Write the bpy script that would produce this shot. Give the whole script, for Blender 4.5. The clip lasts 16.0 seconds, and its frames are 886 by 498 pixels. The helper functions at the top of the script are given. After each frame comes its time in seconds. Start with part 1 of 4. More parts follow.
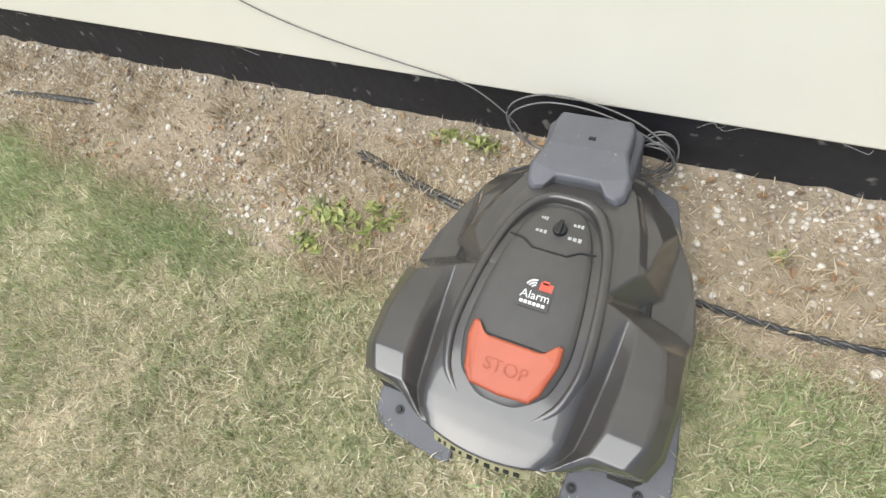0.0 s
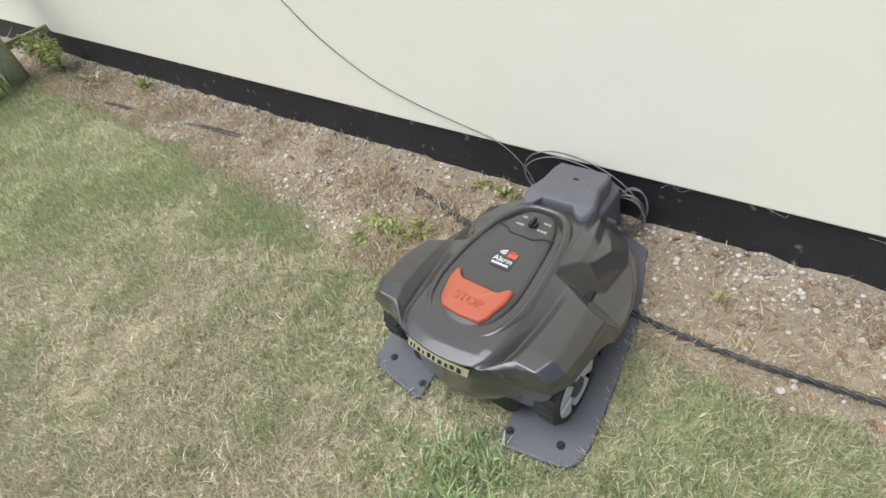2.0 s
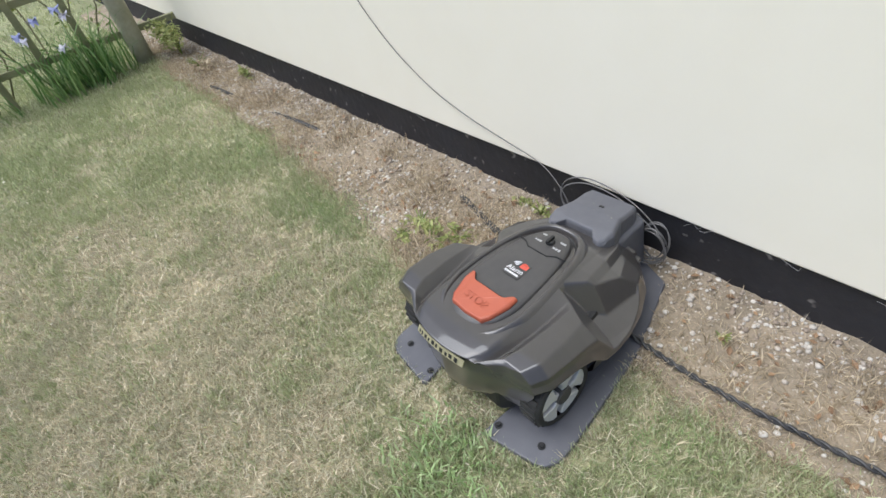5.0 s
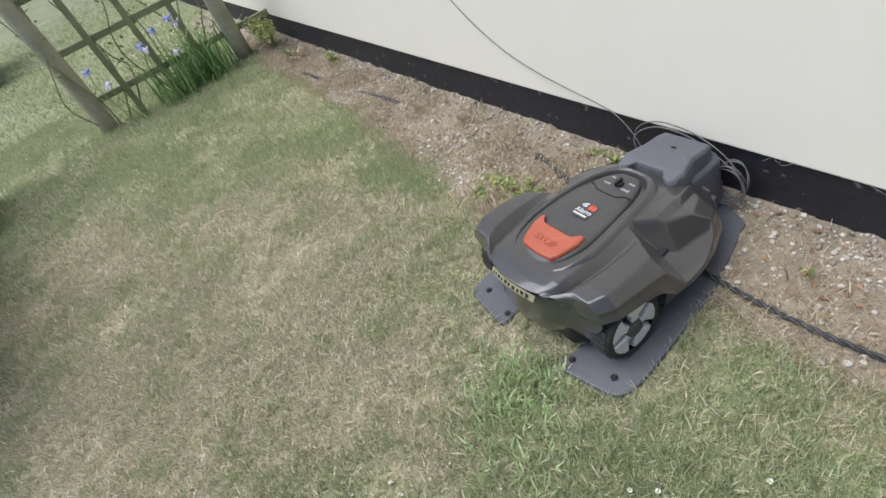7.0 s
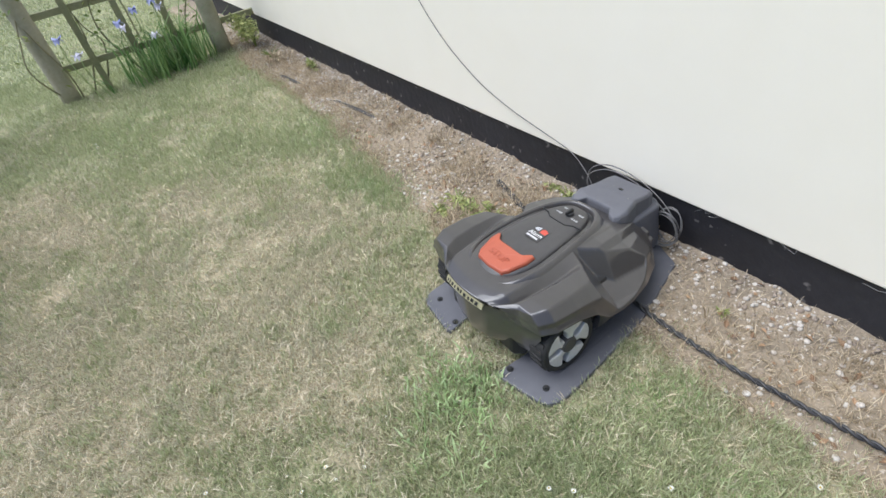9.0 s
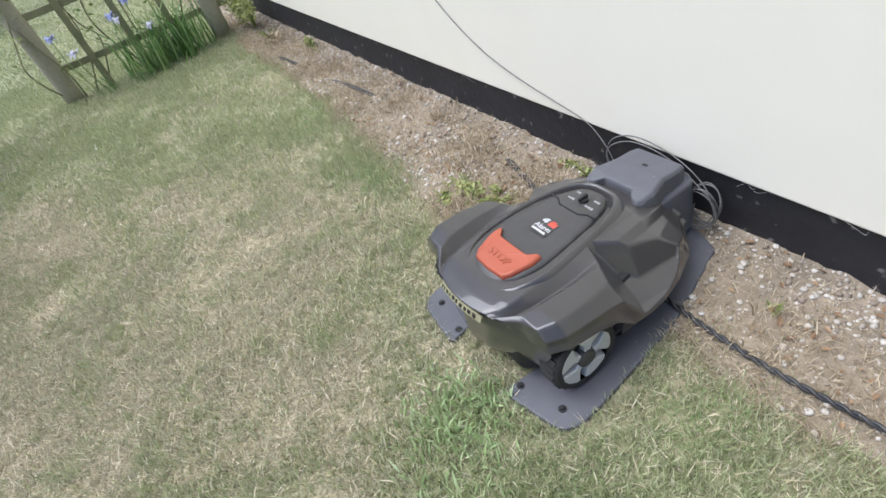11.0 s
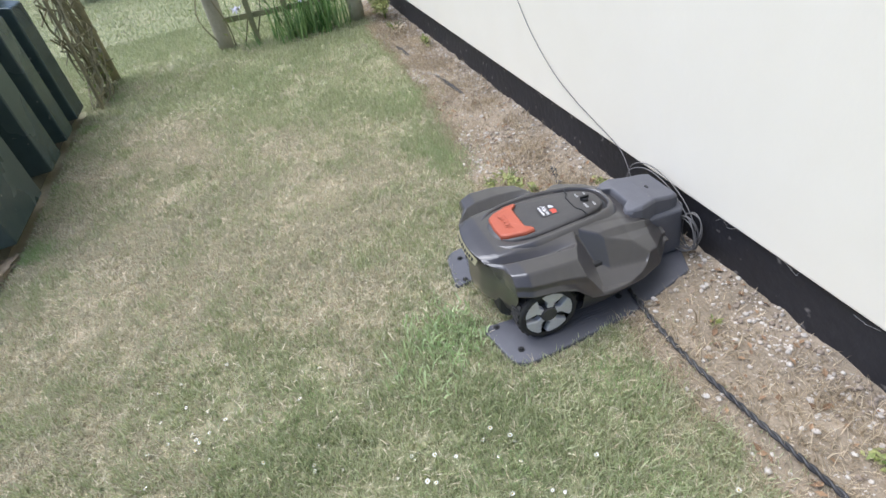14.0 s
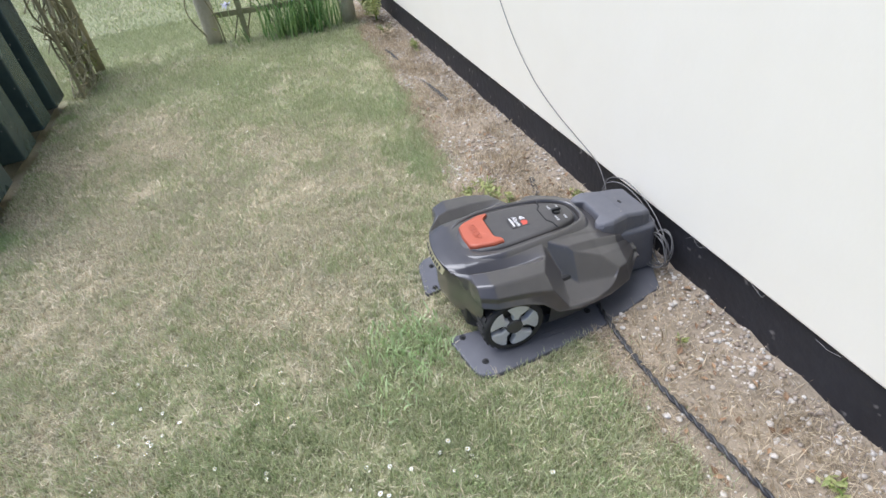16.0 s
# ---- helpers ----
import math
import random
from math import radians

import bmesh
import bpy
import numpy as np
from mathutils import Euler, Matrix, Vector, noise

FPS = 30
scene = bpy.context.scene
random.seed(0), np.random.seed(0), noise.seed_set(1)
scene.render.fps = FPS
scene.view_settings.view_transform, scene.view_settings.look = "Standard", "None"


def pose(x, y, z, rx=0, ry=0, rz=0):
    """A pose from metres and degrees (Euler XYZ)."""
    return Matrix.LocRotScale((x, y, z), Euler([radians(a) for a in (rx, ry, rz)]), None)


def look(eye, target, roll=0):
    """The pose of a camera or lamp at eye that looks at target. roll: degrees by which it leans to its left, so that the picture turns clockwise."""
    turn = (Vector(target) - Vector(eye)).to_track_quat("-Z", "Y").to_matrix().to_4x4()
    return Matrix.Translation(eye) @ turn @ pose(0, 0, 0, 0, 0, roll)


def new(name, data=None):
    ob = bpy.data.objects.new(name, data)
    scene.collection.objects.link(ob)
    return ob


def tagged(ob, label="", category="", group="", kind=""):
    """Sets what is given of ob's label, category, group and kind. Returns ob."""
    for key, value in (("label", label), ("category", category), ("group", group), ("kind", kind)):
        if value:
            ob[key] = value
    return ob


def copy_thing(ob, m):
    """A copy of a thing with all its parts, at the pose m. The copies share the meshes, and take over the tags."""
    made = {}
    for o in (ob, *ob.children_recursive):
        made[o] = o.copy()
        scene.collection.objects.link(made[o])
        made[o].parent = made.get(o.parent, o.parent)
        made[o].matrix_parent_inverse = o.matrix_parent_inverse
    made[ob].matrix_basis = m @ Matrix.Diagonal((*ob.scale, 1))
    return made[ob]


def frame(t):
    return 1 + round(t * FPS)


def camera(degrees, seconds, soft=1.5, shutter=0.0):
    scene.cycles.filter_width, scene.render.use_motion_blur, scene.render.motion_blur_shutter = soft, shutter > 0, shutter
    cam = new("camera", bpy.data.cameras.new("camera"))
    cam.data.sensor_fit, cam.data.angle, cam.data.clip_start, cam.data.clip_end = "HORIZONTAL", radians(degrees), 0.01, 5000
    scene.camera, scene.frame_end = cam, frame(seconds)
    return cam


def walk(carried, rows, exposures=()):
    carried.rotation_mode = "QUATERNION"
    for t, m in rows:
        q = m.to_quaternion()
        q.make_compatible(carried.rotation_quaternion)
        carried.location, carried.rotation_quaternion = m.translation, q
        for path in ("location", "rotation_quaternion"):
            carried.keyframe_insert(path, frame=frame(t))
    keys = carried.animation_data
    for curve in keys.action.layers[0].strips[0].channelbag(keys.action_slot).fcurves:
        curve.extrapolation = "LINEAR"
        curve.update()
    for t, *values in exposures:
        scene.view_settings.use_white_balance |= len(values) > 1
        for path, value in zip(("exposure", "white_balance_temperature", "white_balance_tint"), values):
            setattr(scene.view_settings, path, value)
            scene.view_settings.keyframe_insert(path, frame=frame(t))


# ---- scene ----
cam = camera(79.0, 16.0)

PATH = [
    (0, (-0.008, -0.759, 1.07), (-0.645, -0.059, -0.692), -23.6),
    (0.5, (0.031, -0.877, 1.131), (-0.604, 0.098, -0.496), -16.8),
    (1, (0.101, -0.995, 1.172), (-0.541, 0.075, -0.391), -13.2),
    (1.5, (0.249, -1.072, 1.11), (-0.601, -0.037, -0.376), -13.8),
    (2, (0.358, -1.101, 1.128), (-0.666, -0.127, -0.287), -15.3),
    (2.5, (0.358, -1.195, 1.187), (-0.695, -0.196, -0.188), -14.5),
    (3, (0.353, -1.268, 1.239), (-0.7, -0.259, -0.131), -12.8),
    (3.5, (0.338, -1.307, 1.244), (-0.674, -0.306, -0.16), -8.7),
    (4, (0.364, -1.272, 1.205), (-0.663, -0.309, -0.215), -8.9),
    (4.2, (0.391, -1.229, 1.182), (-0.667, -0.285, -0.228), -9.5),
    (6.3, (0.649, -1.05, 1.195), (-0.736, -0.352, -0.067), -17.5),
    (6.5, (0.625, -1.098, 1.17), (-0.759, -0.4, -0.094), -18.0),
    (7, (0.646, -1.148, 1.179), (-0.765, -0.611, -0.133), -24.7),
    (7.5, (0.727, -1.239, 1.231), (-0.679, -0.666, -0.071), -20.4),
    (8, (0.704, -1.245, 1.208), (-0.652, -0.52, -0.07), -14.2),
    (8.5, (0.72, -1.237, 1.219), (-0.619, -0.497, -0.069), -12.2),
    (10.8, (0.633, -1.08, 1.119), (-0.739, -0.479, -0.206), -18.1),
    (11, (0.61, -1.034, 1.11), (-0.762, -0.462, -0.228), -19.7),
    (11.5, (0.605, -0.956, 1.094), (-0.792, -0.405, -0.226), -19.6),
    (12, (0.604, -0.942, 1.098), (-0.792, -0.386, -0.222), -17.4),
    (12.5, (0.674, -1.001, 1.134), (-0.739, -0.449, -0.169), -14.3),
    (13, (0.802, -1.066, 1.172), (-0.64, -0.511, -0.097), -10.2),
    (13.5, (0.902, -1.113, 1.18), (-0.567, -0.621, -0.085), -8.1),
    (14, (1.026, -1.072, 1.194), (-0.498, -0.709, -0.05), -10.7),
    (14.5, (1.118, -1.006, 1.168), (-0.472, -0.749, -0.018), -13.8),
    (15, (1.133, -0.974, 1.191), (-0.467, -0.775, 0.008), -14.1),
    (15.5, (1.099, -0.978, 1.177), (-0.486, -0.688, -0.008), -10.8),
    (16, (1.026, -1.006, 1.181), (-0.495, -0.605, -0.054), -7.6),
]
walk(cam, [(t, look(eye, target, roll)) for t, eye, target, roll in PATH],
     exposures=[(0.0, 0.38, 6050, 6), (0.5, 0.20, 6000, 6), (1.0, 0.02, 5950, 7), (1.5, 0.10, 5920, 7), (2.0, 0.18, 5900, 7), (4.0, 0.19, 5800, 8), (6.4, 0.08, 5720, 10), (7.0, 0.06, 5700, 10), (8.5, 0.23, 5650, 10), (11.0, 0.28, 5600, 11), (16.0, 0.36, 5550, 13)])

# ---- light ----
SUN_AZ, SUN_EL = radians(212), radians(64)
world = bpy.data.worlds.new("sky")
scene.world = world
world.use_nodes = True
_n = world.node_tree.nodes
_sky = _n.new("ShaderNodeTexSky")
_sky.sky_type, _sky.sun_disc = "NISHITA", False
_sky.sun_elevation, _sky.sun_rotation = SUN_EL, SUN_AZ
_sky.air_density, _sky.dust_density = 1.0, 4.0
world.node_tree.links.new(_sky.outputs[0], _n["Background"].inputs[0])
_n["Background"].inputs[1].default_value = 0.12
sun = new("sun", bpy.data.lights.new("sun", "SUN"))
sun.data.energy, sun.data.angle, sun.data.color = 3.0, radians(60), (1.0, 0.96, 0.9)
_dir = Vector((math.sin(SUN_AZ) * math.cos(SUN_EL), math.cos(SUN_AZ) * math.cos(SUN_EL), math.sin(SUN_EL)))
sun.matrix_world = look(_dir * 20, (0, 0, 0))


# ---- materials ----
def mat(name, c1, c2=None, rough=0.6, scale=8.0, detail=4.0, bump=0.0, bump_scale=60.0, metal=0.0,
        island=0.0, spec=0.5, coat=0.0, speck=None, speck_at=0.68, speck_scale=120.0, attr=None, c3=None, obj_random=0.0, thin=0.0):
    """Noise-mixed surface: c1 to c2 at two scales, optional specks, relief, and a mix to c3 by a mesh attribute."""
    m = bpy.data.materials.new(name)
    m.use_nodes = True
    nt = m.node_tree
    N, L = nt.nodes, nt.links
    b = N["Principled BSDF"]
    co = N.new("ShaderNodeTexCoord")
    c2 = c2 or c1
    n1 = N.new("ShaderNodeTexNoise")
    n1.inputs["Scale"].default_value, n1.inputs["Detail"].default_value = scale, detail
    L.new(co.outputs["Object"], n1.inputs["Vector"])
    n2 = N.new("ShaderNodeTexNoise")
    n2.inputs["Scale"].default_value, n2.inputs["Detail"].default_value = scale * 9, 3
    L.new(co.outputs["Object"], n2.inputs["Vector"])
    add = N.new("ShaderNodeMath")
    add.operation = "MULTIPLY_ADD"
    L.new(n2.outputs["Fac"], add.inputs[0])
    add.inputs[1].default_value = 0.5
    sub = N.new("ShaderNodeMath")
    sub.operation = "SUBTRACT"
    L.new(n1.outputs["Fac"], sub.inputs[0])
    sub.inputs[1].default_value = 0.25
    L.new(sub.outputs[0], add.inputs[2])
    val = add.outputs[0]
    if island or obj_random:
        src = N.new("ShaderNodeNewGeometry").outputs["Random Per Island"] if island else N.new("ShaderNodeObjectInfo").outputs["Random"]
        mi = N.new("ShaderNodeMath")
        mi.operation = "MULTIPLY_ADD"
        L.new(src, mi.inputs[0])
        mi.inputs[1].default_value = island or obj_random
        s2 = N.new("ShaderNodeMath")
        s2.operation = "SUBTRACT"
        L.new(val, s2.inputs[0])
        s2.inputs[1].default_value = (island or obj_random) / 2
        L.new(s2.outputs[0], mi.inputs[2])
        val = mi.outputs[0]
    r = N.new("ShaderNodeMapRange")
    r.inputs["From Min"].default_value, r.inputs["From Max"].default_value = 0.25, 0.75
    L.new(val, r.inputs["Value"])
    mix = N.new("ShaderNodeMix")
    mix.data_type = "RGBA"
    L.new(r.outputs[0], mix.inputs["Factor"])
    mix.inputs["A"].default_value, mix.inputs["B"].default_value = (*c1, 1), (*c2, 1)
    out = mix.outputs["Result"]
    if attr:
        at = N.new("ShaderNodeAttribute")
        at.attribute_name = attr
        m3 = N.new("ShaderNodeMix")
        m3.data_type = "RGBA"
        L.new(at.outputs["Fac"], m3.inputs["Factor"])
        L.new(out, m3.inputs["A"])
        m4 = N.new("ShaderNodeMix")
        m4.data_type = "RGBA"
        L.new(r.outputs[0], m4.inputs["Factor"])
        m4.inputs["A"].default_value = (*c3, 1)
        m4.inputs["B"].default_value = (*[v * 0.55 for v in c3], 1)
        L.new(m4.outputs["Result"], m3.inputs["B"])
        out = m3.outputs["Result"]
    if speck:
        ns = N.new("ShaderNodeTexNoise")
        ns.inputs["Scale"].default_value, ns.inputs["Detail"].default_value = speck_scale, 2
        L.new(co.outputs["Object"], ns.inputs["Vector"])
        rs = N.new("ShaderNodeMapRange")
        rs.inputs["From Min"].default_value, rs.inputs["From Max"].default_value = speck_at, speck_at + 0.06
        L.new(ns.outputs["Fac"], rs.inputs["Value"])
        ms = N.new("ShaderNodeMix")
        ms.data_type = "RGBA"
        L.new(rs.outputs[0], ms.inputs["Factor"])
        L.new(out, ms.inputs["A"])
        ms.inputs["B"].default_value = (*speck, 1)
        out = ms.outputs["Result"]
    L.new(out, b.inputs["Base Color"])
    if thin:
        tr, sh = N.new("ShaderNodeBsdfTranslucent"), N.new("ShaderNodeMixShader")
        L.new(out, tr.inputs["Color"])
        sh.inputs[0].default_value = thin
        L.new(b.outputs[0], sh.inputs[1])
        L.new(tr.outputs[0], sh.inputs[2])
        L.new(sh.outputs[0], N["Material Output"].inputs["Surface"])
    rr = N.new("ShaderNodeMapRange")
    rr.inputs["To Min"].default_value, rr.inputs["To Max"].default_value = max(rough - 0.08, 0.02), min(rough + 0.08, 1)
    L.new(n1.outputs["Fac"], rr.inputs["Value"])
    L.new(rr.outputs[0], b.inputs["Roughness"])
    b.inputs["Metallic"].default_value = metal
    b.inputs["Specular IOR Level"].default_value = spec
    if coat:
        b.inputs["Coat Weight"].default_value, b.inputs["Coat Roughness"].default_value = coat, 0.06
    if bump:
        nb = N.new("ShaderNodeTexNoise")
        nb.inputs["Scale"].default_value, nb.inputs["Detail"].default_value = bump_scale, 5
        L.new(co.outputs["Object"], nb.inputs["Vector"])
        bp = N.new("ShaderNodeBump")
        bp.inputs["Strength"].default_value, bp.inputs["Distance"].default_value = bump, 0.01
        L.new(nb.outputs["Fac"], bp.inputs["Height"])
        L.new(bp.outputs["Normal"], b.inputs["Normal"])
    return m


M_RENDER = mat("cream_render", (0.84, 0.795, 0.665), (0.87, 0.83, 0.71), 0.85, 0.7, bump=0.06, bump_scale=40)
M_PLINTH = mat("black_bitumen_paint", (0.010, 0.010, 0.013), (0.022, 0.022, 0.026), 0.6, 3.0, bump=0.35, bump_scale=30,
               speck=(0.16, 0.15, 0.14), speck_at=0.66, speck_scale=22)
M_SOIL = mat("lawn_soil", (0.29, 0.30, 0.16), (0.20, 0.22, 0.11), 0.95, 3.0, bump=0.9, bump_scale=110, attr="dry", c3=(0.45, 0.38, 0.25))
M_BLADE = mat("grass_blade", (0.315, 0.36, 0.175), (0.57, 0.60, 0.36), 0.55, 2.0, island=1.0, attr="dry", c3=(0.78, 0.715, 0.53), thin=0.35)
M_LUSH = mat("lush_grass", (0.27, 0.38, 0.15), (0.44, 0.54, 0.26), 0.5, 3.0, island=0.7, thin=0.35)
M_WEED = mat("weed_leaf", (0.27, 0.32, 0.10), (0.46, 0.47, 0.19), 0.55, 4.0, island=0.8, thin=0.3)
M_TUFT = mat("tuft_grass", (0.42, 0.55, 0.25), (0.62, 0.73, 0.41), 0.5, 3.0, island=0.7, thin=0.35)
M_BED = mat("gravel_bed_soil", (0.36, 0.295, 0.21), (0.20, 0.165, 0.115), 0.95, 6.0, bump=0.9, bump_scale=90,
            speck=(0.52, 0.47, 0.40), speck_at=0.63, speck_scale=90)
M_STONE = mat("flint_pebble", (0.56, 0.52, 0.455), (0.26, 0.21, 0.16), 0.8, 6.0, island=1.0, bump=0.3)
M_WHITESTONE = mat("pale_pebble", (0.62, 0.58, 0.52), (0.44, 0.38, 0.31), 0.75, 20.0, obj_random=0.6, bump=0.3)
M_STRAW = mat("dry_straw", (0.62, 0.525, 0.37), (0.36, 0.29, 0.19), 0.8, 3.0, island=1.0, thin=0.3)
M_PALESTRAW = mat("pale_straw", (0.80, 0.72, 0.55), (0.58, 0.50, 0.34), 0.7, 3.0, island=0.9, thin=0.3)
M_BODY = mat("charcoal_gloss_plastic", (0.042, 0.039, 0.037), (0.060, 0.055, 0.052), 0.36, 3.0, spec=0.4, coat=1.0,
             speck=(0.10, 0.09, 0.075), speck_at=0.74, speck_scale=150)
M_SATIN = mat("charcoal_satin_plastic", (0.052, 0.049, 0.047), (0.070, 0.066, 0.062), 0.45, 6.0, bump=0.05, bump_scale=400)
M_BLACK = mat("black_plastic", (0.010, 0.010, 0.010), (0.018, 0.018, 0.018), 0.5, 10.0)
M_GREY = mat("grey_plastic", (0.092, 0.093, 0.104), (0.120, 0.121, 0.132), 0.55, 4.0, bump=0.08, bump_scale=300,
             speck=(0.22, 0.20, 0.17), speck_at=0.72, speck_scale=70)
M_ORANGE = mat("orange_plastic", (0.40, 0.095, 0.045), (0.33, 0.075, 0.038), 0.5, 5.0)
M_ORANGE2 = mat("orange_letters", (0.38, 0.089, 0.043), (0.33, 0.077, 0.038), 0.5, 5.0)
M_SILVER = mat("silver_plastic", (0.66, 0.66, 0.66), (0.54, 0.53, 0.52), 0.42, 12.0, metal=0.2)
M_RUBBER = mat("tyre_rubber", (0.018, 0.018, 0.018), (0.035, 0.033, 0.030), 0.8, 20.0, bump=0.2)
M_MARK = mat("faded_print", (0.42, 0.42, 0.41), (0.30, 0.30, 0.29), 0.6, 30.0)
M_WHITE = mat("white_print", (0.75, 0.75, 0.74), (0.68, 0.68, 0.67), 0.6, 30.0)
M_RED = mat("red_print", (0.60, 0.10, 0.06), (0.55, 0.08, 0.05), 0.6, 30.0)
M_YELLOW = mat("yellow_tag", (0.36, 0.335, 0.20), (0.28, 0.26, 0.155), 0.5, 30.0)
M_WIRE = mat("grey_wire", (0.115, 0.11, 0.105), (0.18, 0.175, 0.17), 0.6, 20.0)
M_CABLE = mat("black_cable", (0.020, 0.020, 0.022), (0.060, 0.058, 0.056), 0.42, 9.0)
M_TANK = mat("dark_green_tank_plastic", (0.034, 0.057, 0.060), (0.068, 0.094, 0.088), 0.27, 1.6, bump=0.08, bump_scale=90,
             speck=(0.20, 0.21, 0.18), speck_at=0.70, speck_scale=34)
# greyer, bluer and a little paler than the tank body
M_TANKTOP = mat("tank_lid_plastic", (0.045, 0.053, 0.062), (0.085, 0.094, 0.103), 0.45, 2.5, bump=0.08, bump_scale=80)
M_WOOD = mat("weathered_post_wood", (0.45, 0.42, 0.32), (0.30, 0.295, 0.20), 0.85, 5.0, bump=0.5, bump_scale=45)
M_WILLOW = mat("woven_willow", (0.29, 0.265, 0.155), (0.15, 0.145, 0.08), 0.85, 6.0, obj_random=0.5, bump=0.4, bump_scale=80)
M_TRELLIS = mat("green_stained_wood", (0.31, 0.30, 0.17), (0.20, 0.21, 0.11), 0.85, 5.0, bump=0.4, bump_scale=45)
# dark soil-toned concrete that hardly stands out below the tank
M_BASE = mat("dark_concrete", (0.13, 0.12, 0.085), (0.08, 0.085, 0.055), 0.95, 4.0, bump=0.5)
M_IRIS = mat("iris_leaf", (0.13, 0.26, 0.075), (0.30, 0.43, 0.16), 0.5, 3.0, island=0.8, thin=0.3)
M_DEADLEAF = mat("dead_leaf", (0.34, 0.22, 0.12), (0.18, 0.11, 0.06), 0.8, 5.0, island=0.9)
M_SLAB = mat("broken_board", (0.34, 0.28, 0.19), (0.22, 0.18, 0.12), 0.9, 4.0, bump=0.6, bump_scale=50)
M_LEAF = mat("shrub_leaf", (0.14, 0.21, 0.045), (0.28, 0.32, 0.08), 0.55, 4.0, island=0.8, thin=0.3)
M_HEDGE = mat("hedge_leaf", (0.045, 0.10, 0.028), (0.10, 0.17, 0.05), 0.6, 2.0, island=0.8, thin=0.25)
M_BLUE = mat("iris_blue", (0.17, 0.19, 0.42), (0.34, 0.37, 0.58), 0.6, 20.0, island=0.6)
M_PETAL = mat("iris_pale", (0.55, 0.54, 0.66), (0.70, 0.68, 0.74), 0.6, 20.0, island=0.6)
M_DAISY = mat("daisy_white", (0.78, 0.78, 0.74), (0.70, 0.70, 0.66), 0.6, 30.0)
M_YEL = mat("flower_yellow", (0.65, 0.48, 0.05), (0.55, 0.40, 0.04), 0.6, 30.0)
M_COBWEB = mat("cobweb_grey", (0.26, 0.25, 0.24), (0.18, 0.18, 0.17), 0.9, 30.0)


# ---- mesh helpers ----
def finish(me, material, smooth=False):
    me.materials.append(material)
    if smooth:
        me.polygons.foreach_set("use_smooth", [True] * len(me.polygons))
    return me


def part(name, bm, material, parent=None, label="", smooth=False):
    me = bpy.data.meshes.new(name)
    bm.normal_update()
    bm.to_mesh(me)
    bm.free()
    finish(me, material, smooth)
    ob = new(name, me)
    if parent:
        ob.parent = parent
    return tagged(ob, label)


def soft_edges(ob, width=0.004, segments=2, angle=35):
    mod = ob.modifiers.new("bevel", "BEVEL")
    mod.width, mod.segments, mod.limit_method, mod.angle_limit = width, segments, "ANGLE", radians(angle)
    return ob


def box(bm, cx, cy, cz, sx, sy, sz, m=None):
    mm = Matrix.Translation((cx, cy, cz)) @ (m or Matrix()) @ Matrix.Diagonal((sx, sy, sz, 1))
    return bmesh.ops.create_cube(bm, size=1, matrix=mm)["verts"]


def cyl(bm, m, r1, r2, h, seg=16, caps=True):
    return bmesh.ops.create_cone(bm, segments=seg, radius1=r1, radius2=r2, depth=h, cap_ends=caps, matrix=m)["verts"]


def prism(bm, outline, z0, z1, inset=0.0):
    """A solid from a plan outline; inset draws the top in about its middle."""
    n = len(outline)
    cx, cy = sum(p[0] for p in outline) / n, sum(p[1] for p in outline) / n
    k = 1 - inset
    lo = [bm.verts.new((x, y, z0)) for x, y in outline]
    hi = [bm.verts.new((cx + (x - cx) * k, cy + (y - cy) * k, z1)) for x, y in outline]
    bm.faces.new(lo[::-1])
    bm.faces.new(hi)
    for i in range(n):
        j = (i + 1) % n
        bm.faces.new((lo[i], lo[j], hi[j], hi[i]))


def smooth_path(pts, steps=8):
    """A smooth line through a few points."""
    p = [Vector(q) for q in pts]
    p = [p[0] * 2 - p[1]] + p + [p[-1] * 2 - p[-2]]
    out = []
    for i in range(1, len(p) - 2):
        for s in range(steps):
            t = s / steps
            a, b, c, d = p[i - 1], p[i], p[i + 1], p[i + 2]
            out.append(0.5 * (2 * b + (c - a) * t + (2 * a - 5 * b + 4 * c - d) * t * t + (3 * b - a - 3 * c + d) * t ** 3))
    return out + [p[-2]]


def tube(bm, line, r0, r1=None, seg=6):
    """A round tube along a line."""
    r1 = r0 if r1 is None else r1
    line = [Vector(p) for p in line]
    rings = []
    for i, p in enumerate(line):
        d = (line[min(i + 1, len(line) - 1)] - line[max(i - 1, 0)]).normalized()
        u = d.cross(Vector((0, 0, 1)) if abs(d.z) < 0.95 else Vector((1, 0, 0))).normalized()
        v = d.cross(u)
        r = r0 + (r1 - r0) * i / max(len(line) - 1, 1)
        rings.append([bm.verts.new(p + (u * math.cos(a) + v * math.sin(a)) * r) for a in (2 * math.pi * k / seg for k in range(seg))])
    for a, b in zip(rings, rings[1:]):
        for k in range(seg):
            bm.faces.new((a[k], a[(k + 1) % seg], b[(k + 1) % seg], b[k]))
    bm.faces.new(rings[0][::-1])
    bm.faces.new(rings[-1])


